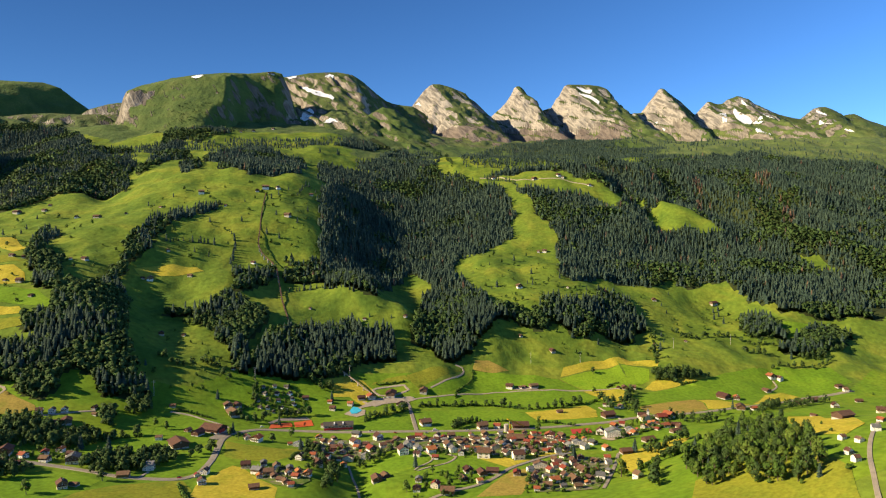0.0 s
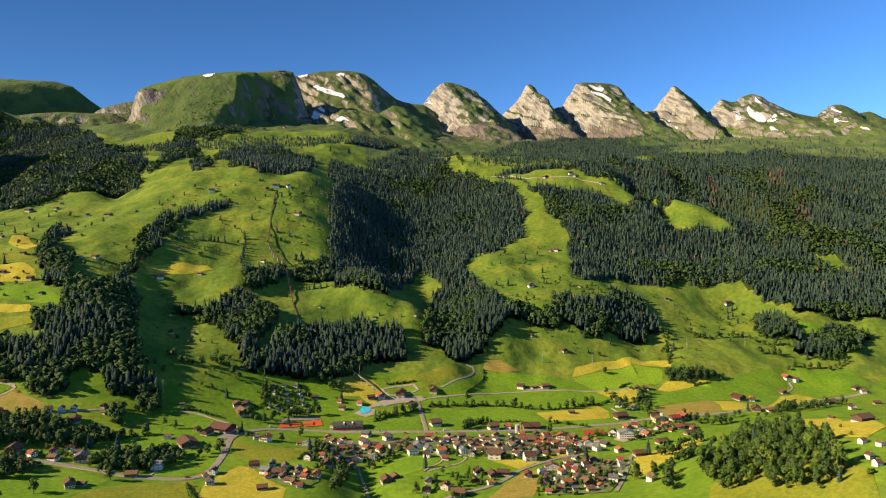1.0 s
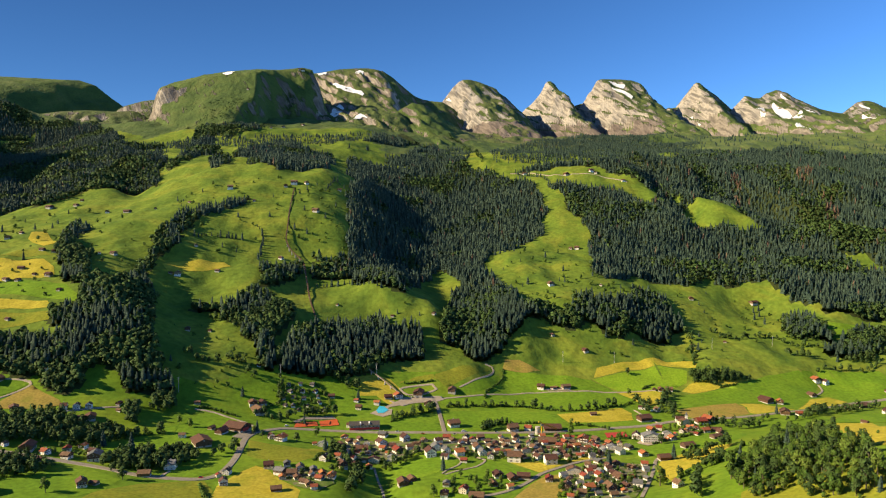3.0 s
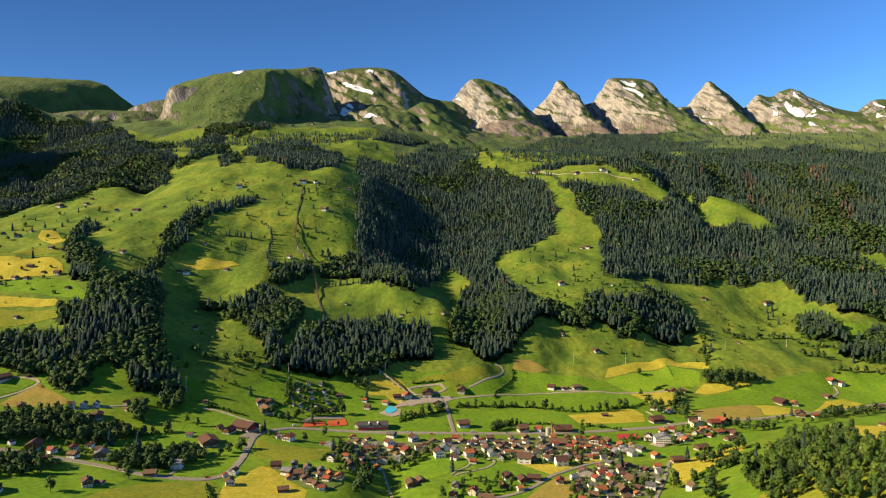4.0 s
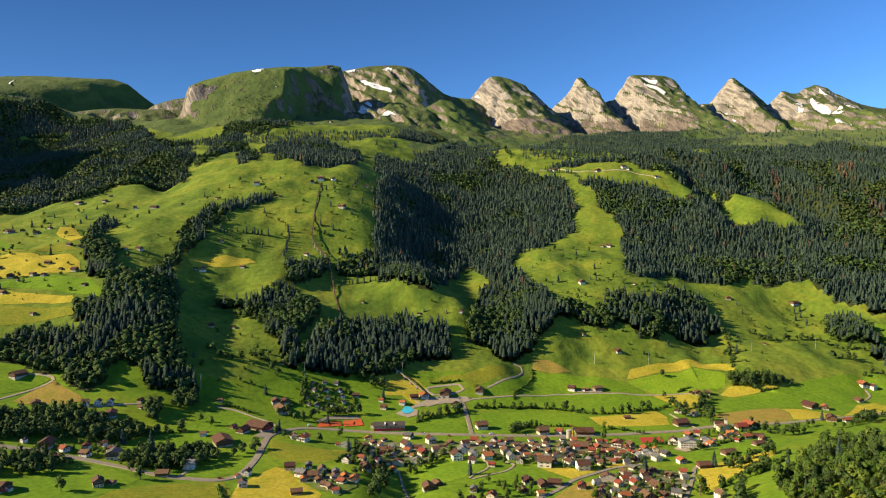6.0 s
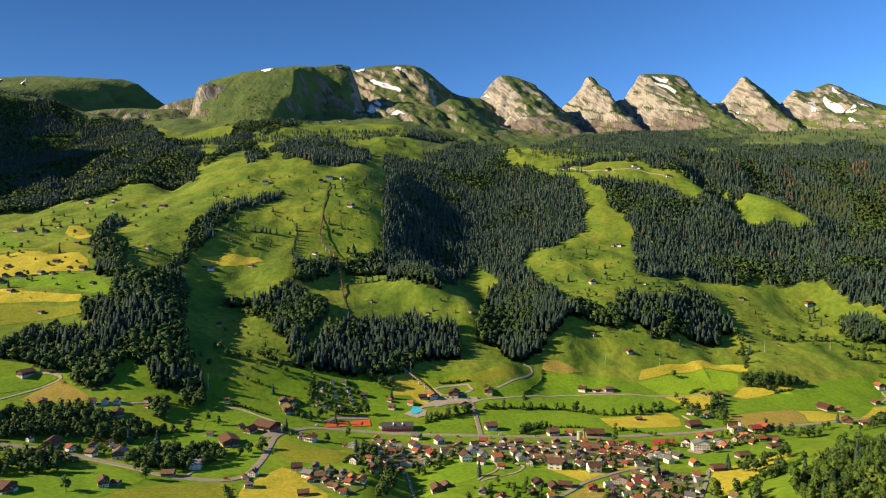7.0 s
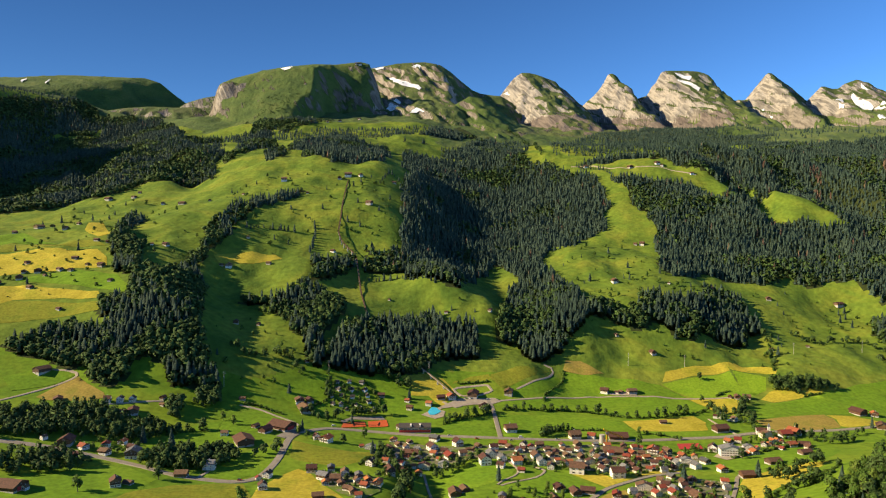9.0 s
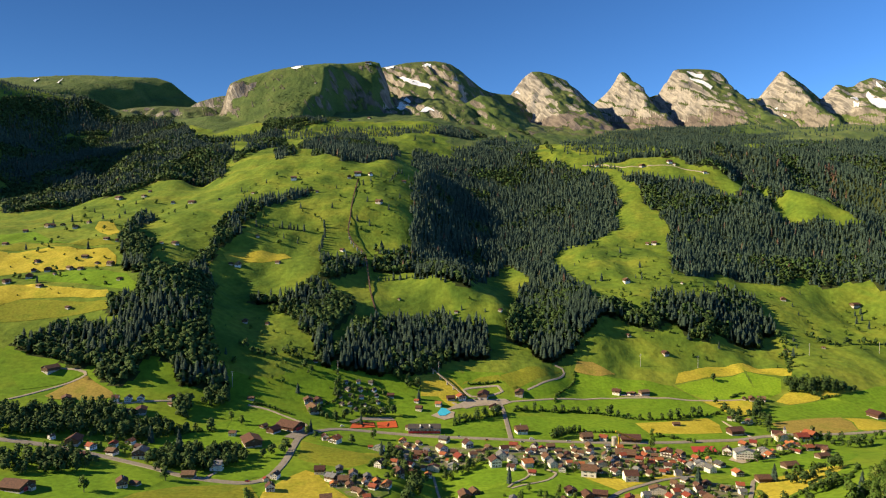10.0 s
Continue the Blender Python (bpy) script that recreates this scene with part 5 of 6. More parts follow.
def prism(bm, outline, y0, y1):
    """A solid with that outline in x and z, from y0 to y1."""
    a = [bm.verts.new((x, y0, z)) for x, z in outline]
    b = [bm.verts.new((x, y1, z)) for x, z in outline]
    n = len(outline)
    bm.faces.new(a)
    bm.faces.new(b[::-1])
    for i in range(n):
        bm.faces.new([a[i], b[i], b[(i + 1) % n], a[(i + 1) % n]])
    bmesh.ops.recalc_face_normals(bm, faces=bm.faces[:])
    return bm


def window(parent, x, y, z, w, h, along, shutters=None):
    """A framed window standing proud of a wall; along: 'x' on a gable wall, 'y' on an eaves wall."""
    bm = bmesh.new()
    sx, sy = (w / 2, 0.07) if along == "x" else (0.07, w / 2)
    gx, gy = (w / 2 - 0.12, 0.10) if along == "x" else (0.10, w / 2 - 0.12)
    box(bm, x - sx, x + sx, y - sy, y + sy, z, z + h, 0)
    box(bm, x - gx, x + gx, y - gy, y + gy, z + 0.12, z + h - 0.12, 1)
    if shutters:
        for s in (-1, 1):
            c = s * (w / 2 + 0.3)
            if along == "x":
                box(bm, x + c - 0.28, x + c + 0.28, y - 0.06, y + 0.06, z, z + h, 2)
            else:
                box(bm, x - 0.06, x + 0.06, y + c - 0.28, y + c + 0.28, z, z + h, 2)
    mats = [PLASTER, GLASS] + ([shutters] if shutters else [])
    return part("window", bm, mats, parent)


def gabled(name, label, category, w, d, low, eaves, pitch, base_mat, top_mat, roof_mat, over=1.0, rows=2, cols=3, balcony=True, chimney=True, shutters=None, group="", doors=1, thick=0.28):
    """A house with gables at both ends: masonry below, another material above, a thick overhanging roof."""
    ob = tagged(new(name), label, category, group)
    rise = w / 2 * math.tan(radians(pitch))
    bm = bmesh.new()
    box(bm, -w / 2, w / 2, -d / 2, d / 2, -3.0, low)
    part("base_wall", bm, base_mat, ob)
    bm = bmesh.new()
    e = 0.12
    prism(bm, [(-w / 2 - e, low), (w / 2 + e, low), (w / 2 + e, eaves), (0, eaves + rise), (-w / 2 - e, eaves)], -d / 2 - e, d / 2 + e)
    part("upper_wall", bm, top_mat, ob)
    run = w / 2 + over
    fall = over * math.tan(radians(pitch))
    bm = bmesh.new()
    prism(bm, [(-run, eaves - fall), (0, eaves + rise), (run, eaves - fall), (run, eaves - fall + thick), (0, eaves + rise + thick * 1.15), (-run, eaves - fall + thick)], -d / 2 - over * 0.9, d / 2 + over * 0.9)
    part("roof", bm, roof_mat, ob)
    if chimney:
        bm = bmesh.new()
        box(bm, w * 0.12, w * 0.12 + 0.7, -0.4, 0.4, eaves, eaves + rise + 1.0)
        stack = part("chimney", bm, CONCRETE, ob)
        bm = bmesh.new()
        box(bm, w * 0.12 - 0.1, w * 0.12 + 0.8, -0.5, 0.5, eaves + rise + 1.0, eaves + rise + 1.15)
        part("cap", bm, STEEL, stack, "grey metal chimney cap")
    storey = (eaves - 0.3) / rows
    for i in range(rows):
        z = 0.9 + i * storey
        for k in range(cols):
            x = (k - (cols - 1) / 2) * w / (cols + 0.4)
            if i == 0 and k == cols // 2 and doors:
                b = bmesh.new()
                box(b, x - 0.6, x + 0.6, -d / 2 - 0.16, -d / 2 + 0.05, 0, 2.1)
                part("door", b, OLDWOOD, ob)
            else:
                window(ob, x, -d / 2 - (0.15 if z > low else 0.02), z, 1.1, 1.3, "x", shutters)
        for s in (-1, 1):
            for k in range(2):
                window(ob, s * (w / 2 + (0.15 if z > low else 0.02)), (k - 0.5) * d * 0.45, z, 1.1, 1.2, "y", shutters)
    if rise > 2.4:
        window(ob, 0, -d / 2 - 0.15, eaves + 0.2, 1.0, 1.1, "x")
    if balcony:
        bm = bmesh.new()
        z = 0.3 + storey
        box(bm, -w * 0.42, w * 0.42, -d / 2 - 1.2, -d / 2 - 0.1, z, z + 0.15)
        floor_of = part("balcony", bm, OLDWOOD, ob)
        bm = bmesh.new()
        box(bm, -w * 0.42, w * 0.42, -d / 2 - 1.25, -d / 2 - 1.15, z + 0.15, z + 1.0)
        for s in (-1, 1):
            box(bm, s * w * 0.42 - 0.05, s * w * 0.42 + 0.05, -d / 2 - 1.2, -d / 2 - 0.1, z + 0.15, z + 1.0)
        part("railing", bm, TIMBER, floor_of, "dark boarded balcony railing")
    return ob


PROTO = {}


def kinds_of_houses():
    g = "village houses"
    PROTO["chalet"] = [
        (11, gabled("chalet", "dark timber chalet with a brown tiled roof on a pale base", "house", 11, 11, 2.6, 5.6, 24, PLASTER, TIMBER, TILE, 1.3, group=g)),
        (10, gabled("chalet", "brown wooden house with shutters and a steep tiled roof", "house", 10, 12, 2.8, 6.2, 32, CREAM, OLDWOOD, TILE, 1.0, shutters=TIMBER, group=g)),
        (12, gabled("chalet", "white plastered chalet with a timber gable and red-brown roof", "house", 12, 11, 5.0, 5.6, 26, PLASTER, TIMBER, REDTILE, 1.3, group=g))]
    PROTO["red_house"] = [
        (10, gabled("house", "small cream house with a bright red tiled roof", "house", 10, 10, 5.4, 5.6, 30, CREAM, CREAM, REDTILE, 0.8, balcony=False, group=g)),
        (10, gabled("house", "timber house with an orange-red tiled roof", "house", 10, 11, 2.4, 5.2, 28, PLASTER, TIMBER, REDTILE, 0.9, group=g))]
    PROTO["white_house"] = [
        (10.5, gabled("house", "white plastered house with a brown tiled roof", "house", 10.5, 12, 5.8, 6.0, 32, PLASTER, PLASTER, TILE, 0.8, shutters=TIMBER, balcony=False, group=g)),
        (11, gabled("house", "white house with green shutters and a dark roof", "house", 11, 10, 5.8, 6.0, 36, PLASTER, PLASTER, TILE, 0.7, shutters=OLDWOOD, group=g))]
    PROTO["slate_house"] = [
        (11, gabled("house", "white house with a grey slate roof", "house", 11, 12, 6.0, 6.2, 33, PLASTER, PLASTER, SLATE, 0.7, balcony=False, group=g)),
        (11, gabled("house", "grey-roofed house with boarded upper walls", "house", 11, 12, 3.0, 6.0, 25, PLASTER, OLDWOOD, SLATE, 0.9, group=g))]
    PROTO["barn"] = [
        (11, gabled("barn", "brown board barn with a low tiled roof", "barn", 11, 15, 1.0, 4.6, 24, CONCRETE, OLDWOOD, TILE, 1.1, rows=1, balcony=False, chimney=False)),
        (11, gabled("barn", "dark wooden barn with a red-brown roof on a meadow", "barn", 11, 14, 1.2, 5.0, 27, CONCRETE, TIMBER, TILE, 1.2, rows=1, balcony=False, chimney=False))]
    PROTO["holiday_chalet"] = [
        (8.5, gabled("holiday_chalet", "small holiday chalet with a dark roof and pale base", "house", 7, 8, 1.8, 3.0, 36, PLASTER, TIMBER, DARKROOF, 0.9, rows=1, cols=2, balcony=False, group="holiday chalets")),
        (8.5, gabled("holiday_chalet", "small dark wooden holiday chalet", "house", 7, 8, 0.8, 3.0, 34, CONCRETE, TIMBER, DARKROOF, 0.9, rows=1, cols=2, balcony=False, group="holiday chalets"))]
    PROTO["alp_hut"] = [
        (8, gabled("hut", "small weathered wooden hay hut on the pasture", "hut", 8, 10, 0.6, 3.4, 25, CONCRETE, OLDWOOD, TILE, 0.8, rows=1, cols=1, balcony=False, chimney=False, group="alpine huts")),
        (8, gabled("hut", "dark timber hay barn standing on the slope", "hut", 8, 9, 0.6, 3.8, 28, CONCRETE, TIMBER, TILE, 0.8, rows=1, cols=1, balcony=False, chimney=False, group="alpine huts"))]
    PROTO["alp_house"] = [
        (10, gabled("farmhouse", "brown wooden alpine farmhouse with a pale base on the pasture", "house", 10, 11, 2.0, 5.0, 27, PLASTER, OLDWOOD, TILE, 0.9, balcony=False))]
    PROTO["big_house"] = [
        (24, gabled("guest_house", "large white three-storey building with a grey hipped roof", "building", 24, 14, 9.0, 9.2, 18, PLASTER, PLASTER, SLATE, 0.7, rows=3, cols=7, balcony=False, shutters=TIMBER)),
        (24, gabled("guest_house", "large cream building with a brown roof and rows of windows", "building", 24, 13, 8.0, 8.2, 20, CREAM, CREAM, TILE, 0.7, rows=3, cols=7, balcony=False))]


kinds_of_houses()
FIRST = set()


def settle(kind, rows):
    """Stand houses of one kind at x, y with a width in metres and a turn in degrees."""
    for i, (x, y, width, turn) in enumerate(rows):
        base, ob = PROTO[kind][(i * 7 + int(x)) % len(PROTO[kind])]
        z = float(height(x, y))
        m = pose(x, y, z + 0.3, 0, 0, turn)
        made = ob if ob.name not in FIRST else copy_thing(ob, m)
        FIRST.add(ob.name)
        made.matrix_basis = m
        s = max(0.45, min(1.5, 0.8 * width / (base + 1.6)))
        made.scale = (s, s, 0.25 * s + 0.75 * min(s, 1.15))


settle("barn", [(-530, 873, 16.9, -24), (-471, 809, 12.5, 30), (-367, 846, 7.7, -10), (-361, 832, 6.1, 66), (-391, 793, 11.8, 95), (-381, 802, 14.9, 22), (-395, 698, 16.2, 12), (-373, 675, 9.1, 95), (-296, 622, 8.0, 78), (-241, 756, 25.5, 30), (-231, 799, 14.1, -24), (-246, 812, 8.6, -24), (-284, 882, 7.8, 95), (-208, 913, 11.6, 30), (-208, 889, 20.0, 30), (-122, 960, 9.7, 95), (-43, 975, 11.5, 105), (1, 994, 18.4, -10), (14, 962, 11.4, -24), (51, 1009, 15.3, -10), (-92, 793, 10.9, 30), (-136, 633, 10.6, 105)])
settle("barn", [(-19, 677, 13.4, 12), (-10, 685, 10.4, 22), (90, 802, 9.0, -10), (92, 680, 11.8, 12), (104, 684, 13.0, 78), (70, 666, 10.5, 12), (51, 634, 14.5, 78), (244, 934, 9.0, 95), (307, 908, 17.9, 105), (361, 807, 12.8, 105), (312, 774, 14.3, 105), (268, 732, 13.4, 95), (383, 1049, 11.4, -10), (398, 1053, 11.7, 66), (531, 1008, 19.3, 22), (625, 1045, 12.3, 12), (633, 965, 15.6, -10), (-264, 655, 12.0, 95), (513, 924, 16.1, -24), (381, 850, 11.9, 78), (665, 981, 15.5, 105), (730, 966, 10.5, 78)])
settle("barn", [(454, 620, 17.7, 105), (559, 823, 7.9, 30), (755, 1049, 11.5, 105), (760, 1040, 8.2, 66), (218, 1056, 7.3, 30), (233, 1055, 13.4, 105), (373, 1051, 7.0, -24)])
settle("chalet", [(-376, 694, 11.3, 66), (-362, 709, 10.1, 12), (-353, 690, 11.8, 78), (-352, 722, 10.2, -10), (-337, 711, 11.3, 66), (-304, 616, 11.9, 30), (-219, 906, 14.4, 22), (-161, 790, 15.5, -24), (-82, 935, 9.5, 78), (-58, 953, 11.3, 78), (-29, 980, 14.9, 22), (-82, 705, 12.2, 22), (-155, 693, 11.0, 95), (-129, 676, 11.3, 95), (-122, 667, 9.3, 22), (-114, 654, 9.2, 66), (-108, 646, 8.3, 22), (-102, 639, 9.2, 105), (1, 797, 8.2, -10), (-56, 735, 8.9, 12), (-70, 724, 9.4, 78), (45, 879, 18.0, 105)])
settle("chalet", [(44, 762, 14.4, 105), (83, 791, 9.5, 22), (100, 791, 9.6, 12), (115, 785, 9.5, 12), (120, 863, 14.8, 105), (141, 868, 12.7, 66), (156, 781, 6.8, 30), (178, 753, 8.7, 78), (164, 744, 8.5, 30), (200, 819, 15.9, -24), (253, 755, 12.3, 12), (240, 715, 10.4, 78), (78, 687, 12.6, 12), (181, 680, 11.0, 22), (199, 670, 14.6, 22), (198, 647, 9.4, 30), (180, 639, 12.7, 12), (140, 649, 11.6, -24), (161, 644, 12.7, 105), (150, 629, 10.2, 78), (138, 624, 8.9, 78), (21, 645, 10.1, -10)])
settle("chalet", [(311, 818, 11.9, 12), (194, 1056, 14.5, 66), (211, 1053, 6.7, 66), (613, 769, 12.1, 66), (64, 816, 9.8, -10), (74, 823, 9.9, 105), (81, 810, 9.1, 105), (88, 774, 8.7, 95), (100, 813, 8.7, 30), (-6, 801, 7.1, 105), (5, 812, 9.0, 30), (-5, 776, 8.0, 22), (-84, 809, 9.7, 30), (-71, 771, 8.6, 78), (-63, 749, 7.7, 105), (138, 770, 9.4, -24), (150, 781, 6.3, 78), (161, 774, 7.9, 105), (184, 806, 8.5, 78), (216, 821, 10.2, 30), (186, 758, 8.1, 78), (205, 759, 8.1, 30)])
settle("chalet", [(343, 837, 6.2, 66), (378, 833, 9.4, 12)])
settle("alp_hut", [(-531, 3300, 25.5, 105), (-463, 2935, 14.9, 66), (-532, 2867, 19.5, 12), (-563, 2768, 11.8, 105), (-712, 3027, 13.1, -10), (-314, 1690, 12.7, 12), (-221, 1542, 16.6, 66), (-187, 1733, 11.5, 95), (-850, 1634, 18.2, 66), (-787, 1630, 11.9, 66), (-632, 1534, 16.4, 78), (-792, 1669, 9.1, 95), (-575, 1545, 8.1, 12), (-838, 1396, 10.7, 12), (-774, 1333, 12.6, 12), (-759, 1353, 8.9, 66), (-660, 1237, 10.3, 78), (-653, 1158, 10.9, 95), (-595, 1131, 12.6, 78), (-653, 1115, 10.6, 66), (-634, 1113, 9.4, -10), (-665, 1095, 6.3, 66)])
settle("alp_hut", [(-552, 1078, 8.9, -10), (-587, 1003, 8.6, 66), (-540, 1244, 12.2, 66), (-439, 1240, 8.0, 78), (-366, 1276, 9.8, 78), (-368, 1588, 8.0, 105), (-430, 1149, 7.0, 22), (-352, 1059, 11.0, 12), (-321, 1069, 7.4, -10), (-228, 984, 6.7, 78), (-426, 1346, 9.3, 30), (-140, 1215, 6.0, -24), (-42, 1194, 6.9, 78), (31, 1200, 8.9, -24), (379, 1636, 9.7, 66), (572, 1385, 12.4, -10), (716, 1406, 17.0, 105), (290, 1155, 11.9, 22), (240, 1190, 8.1, 22), (499, 1203, 7.6, 66), (566, 1220, 6.7, 66), (672, 1197, 6.9, -24)])
settle("alp_hut", [(-637, 1232, 9.1, 95), (-620, 1136, 7.4, -10), (463, 2047, 19.1, 22), (-507, 1567, 8.1, 66), (-848, 1369, 20.6, -24), (-866, 1323, 10.1, 95), (-834, 1222, 10.6, 78), (-720, 1137, 9.6, -24), (-703, 1102, 9.3, 22), (-682, 1105, 12.3, 12), (-697, 1082, 14.3, 30), (-716, 1058, 12.1, -24), (-662, 1054, 10.8, 66), (-607, 928, 8.8, -10)])
settle("red_house", [(-90, 738, 9.6, 78), (-75, 747, 9.0, 66), (-99, 676, 8.8, 22), (-100, 663, 9.3, 66), (-89, 671, 10.5, -10), (-122, 787, 5.6, 105), (-87, 956, 8.1, 78), (-26, 779, 13.3, 30), (47, 736, 8.9, 78), (100, 770, 8.0, 95), (165, 793, 9.7, 66), (181, 829, 9.5, 105), (172, 777, 12.3, 78), (186, 794, 9.1, 105), (196, 784, 9.0, 105), (212, 792, 5.3, 12), (86, 657, 8.7, 105), (128, 673, 10.7, -10), (40, 650, 11.3, -24), (359, 870, 7.4, 12), (377, 888, 16.4, 95), (392, 898, 16.7, 30)])
settle("red_house", [(365, 846, 11.8, 105), (348, 832, 7.2, 30), (549, 1002, 13.5, -24), (666, 1101, 15.1, 12), (529, 915, 10.8, 95), (-197, 663, 5.9, 30), (33, 821, 11.2, 78), (300, 863, 10.9, 30), (312, 866, 11.0, 66), (342, 852, 7.7, -24), (447, 558, 7.6, 22), (189, 830, 7.6, 78), (209, 797, 5.0, 22), (208, 809, 9.3, -24), (350, 862, 9.9, 12), (323, 838, 6.5, 12), (303, 815, 5.9, 30), (362, 864, 5.6, -24)])
settle("white_house", [(-419, 818, 11.5, 105), (-407, 824, 10.0, 12), (-395, 829, 10.0, 12), (-269, 778, 9.0, 95), (-187, 643, 10.9, 22), (-191, 672, 9.6, -10), (-173, 795, 10.2, 30), (-89, 873, 8.9, 78), (-102, 719, 11.2, -24), (-123, 691, 10.9, 12), (-46, 803, 13.7, 30), (-18, 818, 14.0, 30), (-12, 786, 10.1, 105), (11, 760, 15.7, 12), (49, 800, 9.6, 22), (27, 748, 9.7, 66), (78, 750, 9.7, -10), (103, 740, 18.0, 78), (130, 745, 10.4, 30), (141, 729, 16.0, 95), (66, 780, 13.4, 12), (178, 713, 9.5, 66)])
settle("white_house", [(271, 834, 13.5, -24), (335, 850, 8.2, -24), (678, 1095, 12.1, 22), (342, 955, 10.3, 30), (241, 625, 11.6, 22), (-368, 595, 4.8, -10), (-418, 699, 6.2, -24), (179, 867, 10.6, 78), (647, 905, 12.6, -10), (370, 496, 7.8, 12), (363, 478, 8.2, 95), (387, 528, 7.1, 105), (392, 513, 7.0, 12), (755, 1031, 10.0, 78), (56, 822, 9.8, -24), (105, 807, 8.0, 78), (116, 812, 8.4, 30), (132, 781, 10.9, 30), (22, 805, 11.0, 105)])
settle("slate_house", [(-327, 693, 16.9, 12), (-249, 682, 13.6, 95), (-141, 680, 13.1, 66), (-138, 701, 9.2, 12), (-109, 686, 9.6, 12), (-84, 765, 8.5, -10), (18, 779, 13.3, 12), (29, 769, 11.2, 22), (70, 763, 11.9, 12), (153, 753, 9.3, 22), (192, 749, 9.3, 95), (213, 774, 10.3, 12), (230, 767, 11.7, 22), (246, 786, 11.3, 30), (193, 728, 9.1, 30), (235, 696, 8.3, 95), (210, 647, 11.8, 66), (24, 665, 9.3, -10), (-45, 835, 12.8, 66), (226, 667, 7.9, 22), (420, 530, 9.1, 66)])
settle("holiday_chalet", [(-182, 962, 8.2, 105), (-167, 970, 8.2, 105), (-151, 976, 9.1, 78), (-178, 950, 9.7, 66), (-162, 956, 9.7, 78), (-145, 963, 9.8, -24), (-185, 933, 8.8, 66), (-172, 940, 8.0, 105), (-140, 953, 8.9, 22), (-151, 927, 7.1, -10), (-136, 940, 8.8, 30), (-169, 920, 9.4, 12), (-158, 942, 8.8, 105), (-143, 919, 8.6, 22), (-128, 922, 9.4, -10), (-160, 912, 7.8, 12), (-179, 918, 7.9, 66)])
settle("alp_house", [(-296, 1707, 20.0, 95), (-266, 1708, 12.8, 30), (-438, 1651, 16.9, 105), (-689, 1566, 11.2, 12), (-560, 1234, 6.7, 105), (-427, 1242, 15.0, 12), (-267, 1367, 10.3, 66), (-436, 1134, 10.0, 95), (394, 1636, 13.9, 66), (540, 2047, 16.8, 105), (349, 2124, 14.2, 105), (617, 1979, 12.0, 95), (274, 1365, 14.9, 12), (379, 1373, 7.1, -24), (551, 2038, 11.2, -24)])
settle("big_house", [(-112, 784, 14.6, -6), (-52, 753, 16.2, -6), (-32, 759, 13.7, -6), (122, 770, 14.7, 5), (226, 786, 15.5, -6), (283, 816, 28.1, -6), (312, 838, 14.6, -6), (354, 886, 20.9, 8), (157, 691, 19.6, -6)])


# ---- trees as single things ----
def leafy_tree(label, seed, n, size, group, leaf=None):
    ob = tagged(new("tree"), label, "tree", group)
    r = random.Random(seed)
    bm = bmesh.new()
    bmesh.ops.create_cone(bm, segments=7, radius1=0.03, radius2=0.012, depth=0.55, cap_ends=True, matrix=Matrix.Translation((0, 0, 0.24)))
    for k in range(5):
        turn = Matrix.Rotation(k * 1.26 + r.random(), 4, "Z") @ Matrix.Rotation(radians(r.uniform(35, 60)), 4, "Y")
        bmesh.ops.create_cone(bm, segments=5, radius1=0.012, radius2=0.004, depth=0.3, matrix=Matrix.Translation((0, 0, 0.28 + 0.05 * k)) @ turn @ Matrix.Translation((0, 0, 0.15)))
    part("trunk", bm, BARK, ob)
    v, f = leaf_cloud(n, seed, size, 0.07, 15, 0.68)
    crown = new("crown", mesh_of("crown", v, f, [leaf or LEAVES]))
    soft_normals(crown.data, crown_normals(v))
    crown.parent = ob
    return ob


def spruce_tree(label, seed, group):
    ob = tagged(new("spruce"), label, "tree", group)
    bm = bmesh.new()
    bmesh.ops.create_cone(bm, segments=6, radius1=0.018, radius2=0.004, depth=0.9, cap_ends=True, matrix=Matrix.Translation((0, 0, 0.43)))
    part("trunk", bm, BARK, ob)
    v, f = spruce_shape(13, 11, seed)
    crown = new("crown", mesh_of("crown", v, f, [SPRUCE]))
    crown.parent = ob
    return ob


def plant(first, x, y, tall, wide=1.0, used=set()):
    m = pose(x, y, float(height(x, y)) - 0.2, 0, 0, rng.uniform(0, 360))
    ob = first if first.name not in used else copy_thing(first, m)
    used.add(first.name)
    ob.matrix_basis = m
    ob.scale = (tall * wide, tall * wide, tall)


WOOD_TREES = [leafy_tree("tall leafy green tree in a dense wood", 200 + s, 900, 0.033, "broadleaf wood on the knoll", (LEAVES, LEAVES, WOODLEAVES, LIGHTLEAVES, LEAVES, WOODLEAVES)[s]) for s in range(6)]
GARDEN_TREES = [leafy_tree("round leafy tree among the houses", 220 + s, 520, 0.042, "garden trees", (LEAVES, WOODLEAVES, LEAVES, LIGHTLEAVES)[s]) for s in range(4)]
SHRUB = leafy_tree("low round green shrub on the meadow", 240, 420, 0.05, "meadow shrubs")
FIRS = [spruce_tree("single dark spruce beside the houses", 260 + s, "single spruces") for s in range(3)]


def kept_clear(p, gap=7.5):
    """Spots away from houses and roads."""
    ok = np.ones(len(p), bool)
    for q in STANDING:
        ok &= np.hypot(p[:, 0] - q[0], p[:, 1] - q[1]) > gap
    for label, mat, outline in YARDS:
        if mat in (CLAY, REDCOURT):
            ok &= ~inside(p[:, 0], p[:, 1], np.array(outline))
    return ok


STANDING = [(o.location.x, o.location.y) for o in scene.objects if o.parent is None and o.get("category") in ("house", "barn", "building", "hut")]
for label, mat, width, line in ROADS:
    STANDING += [tuple(q) for q in follow(line, 8)]


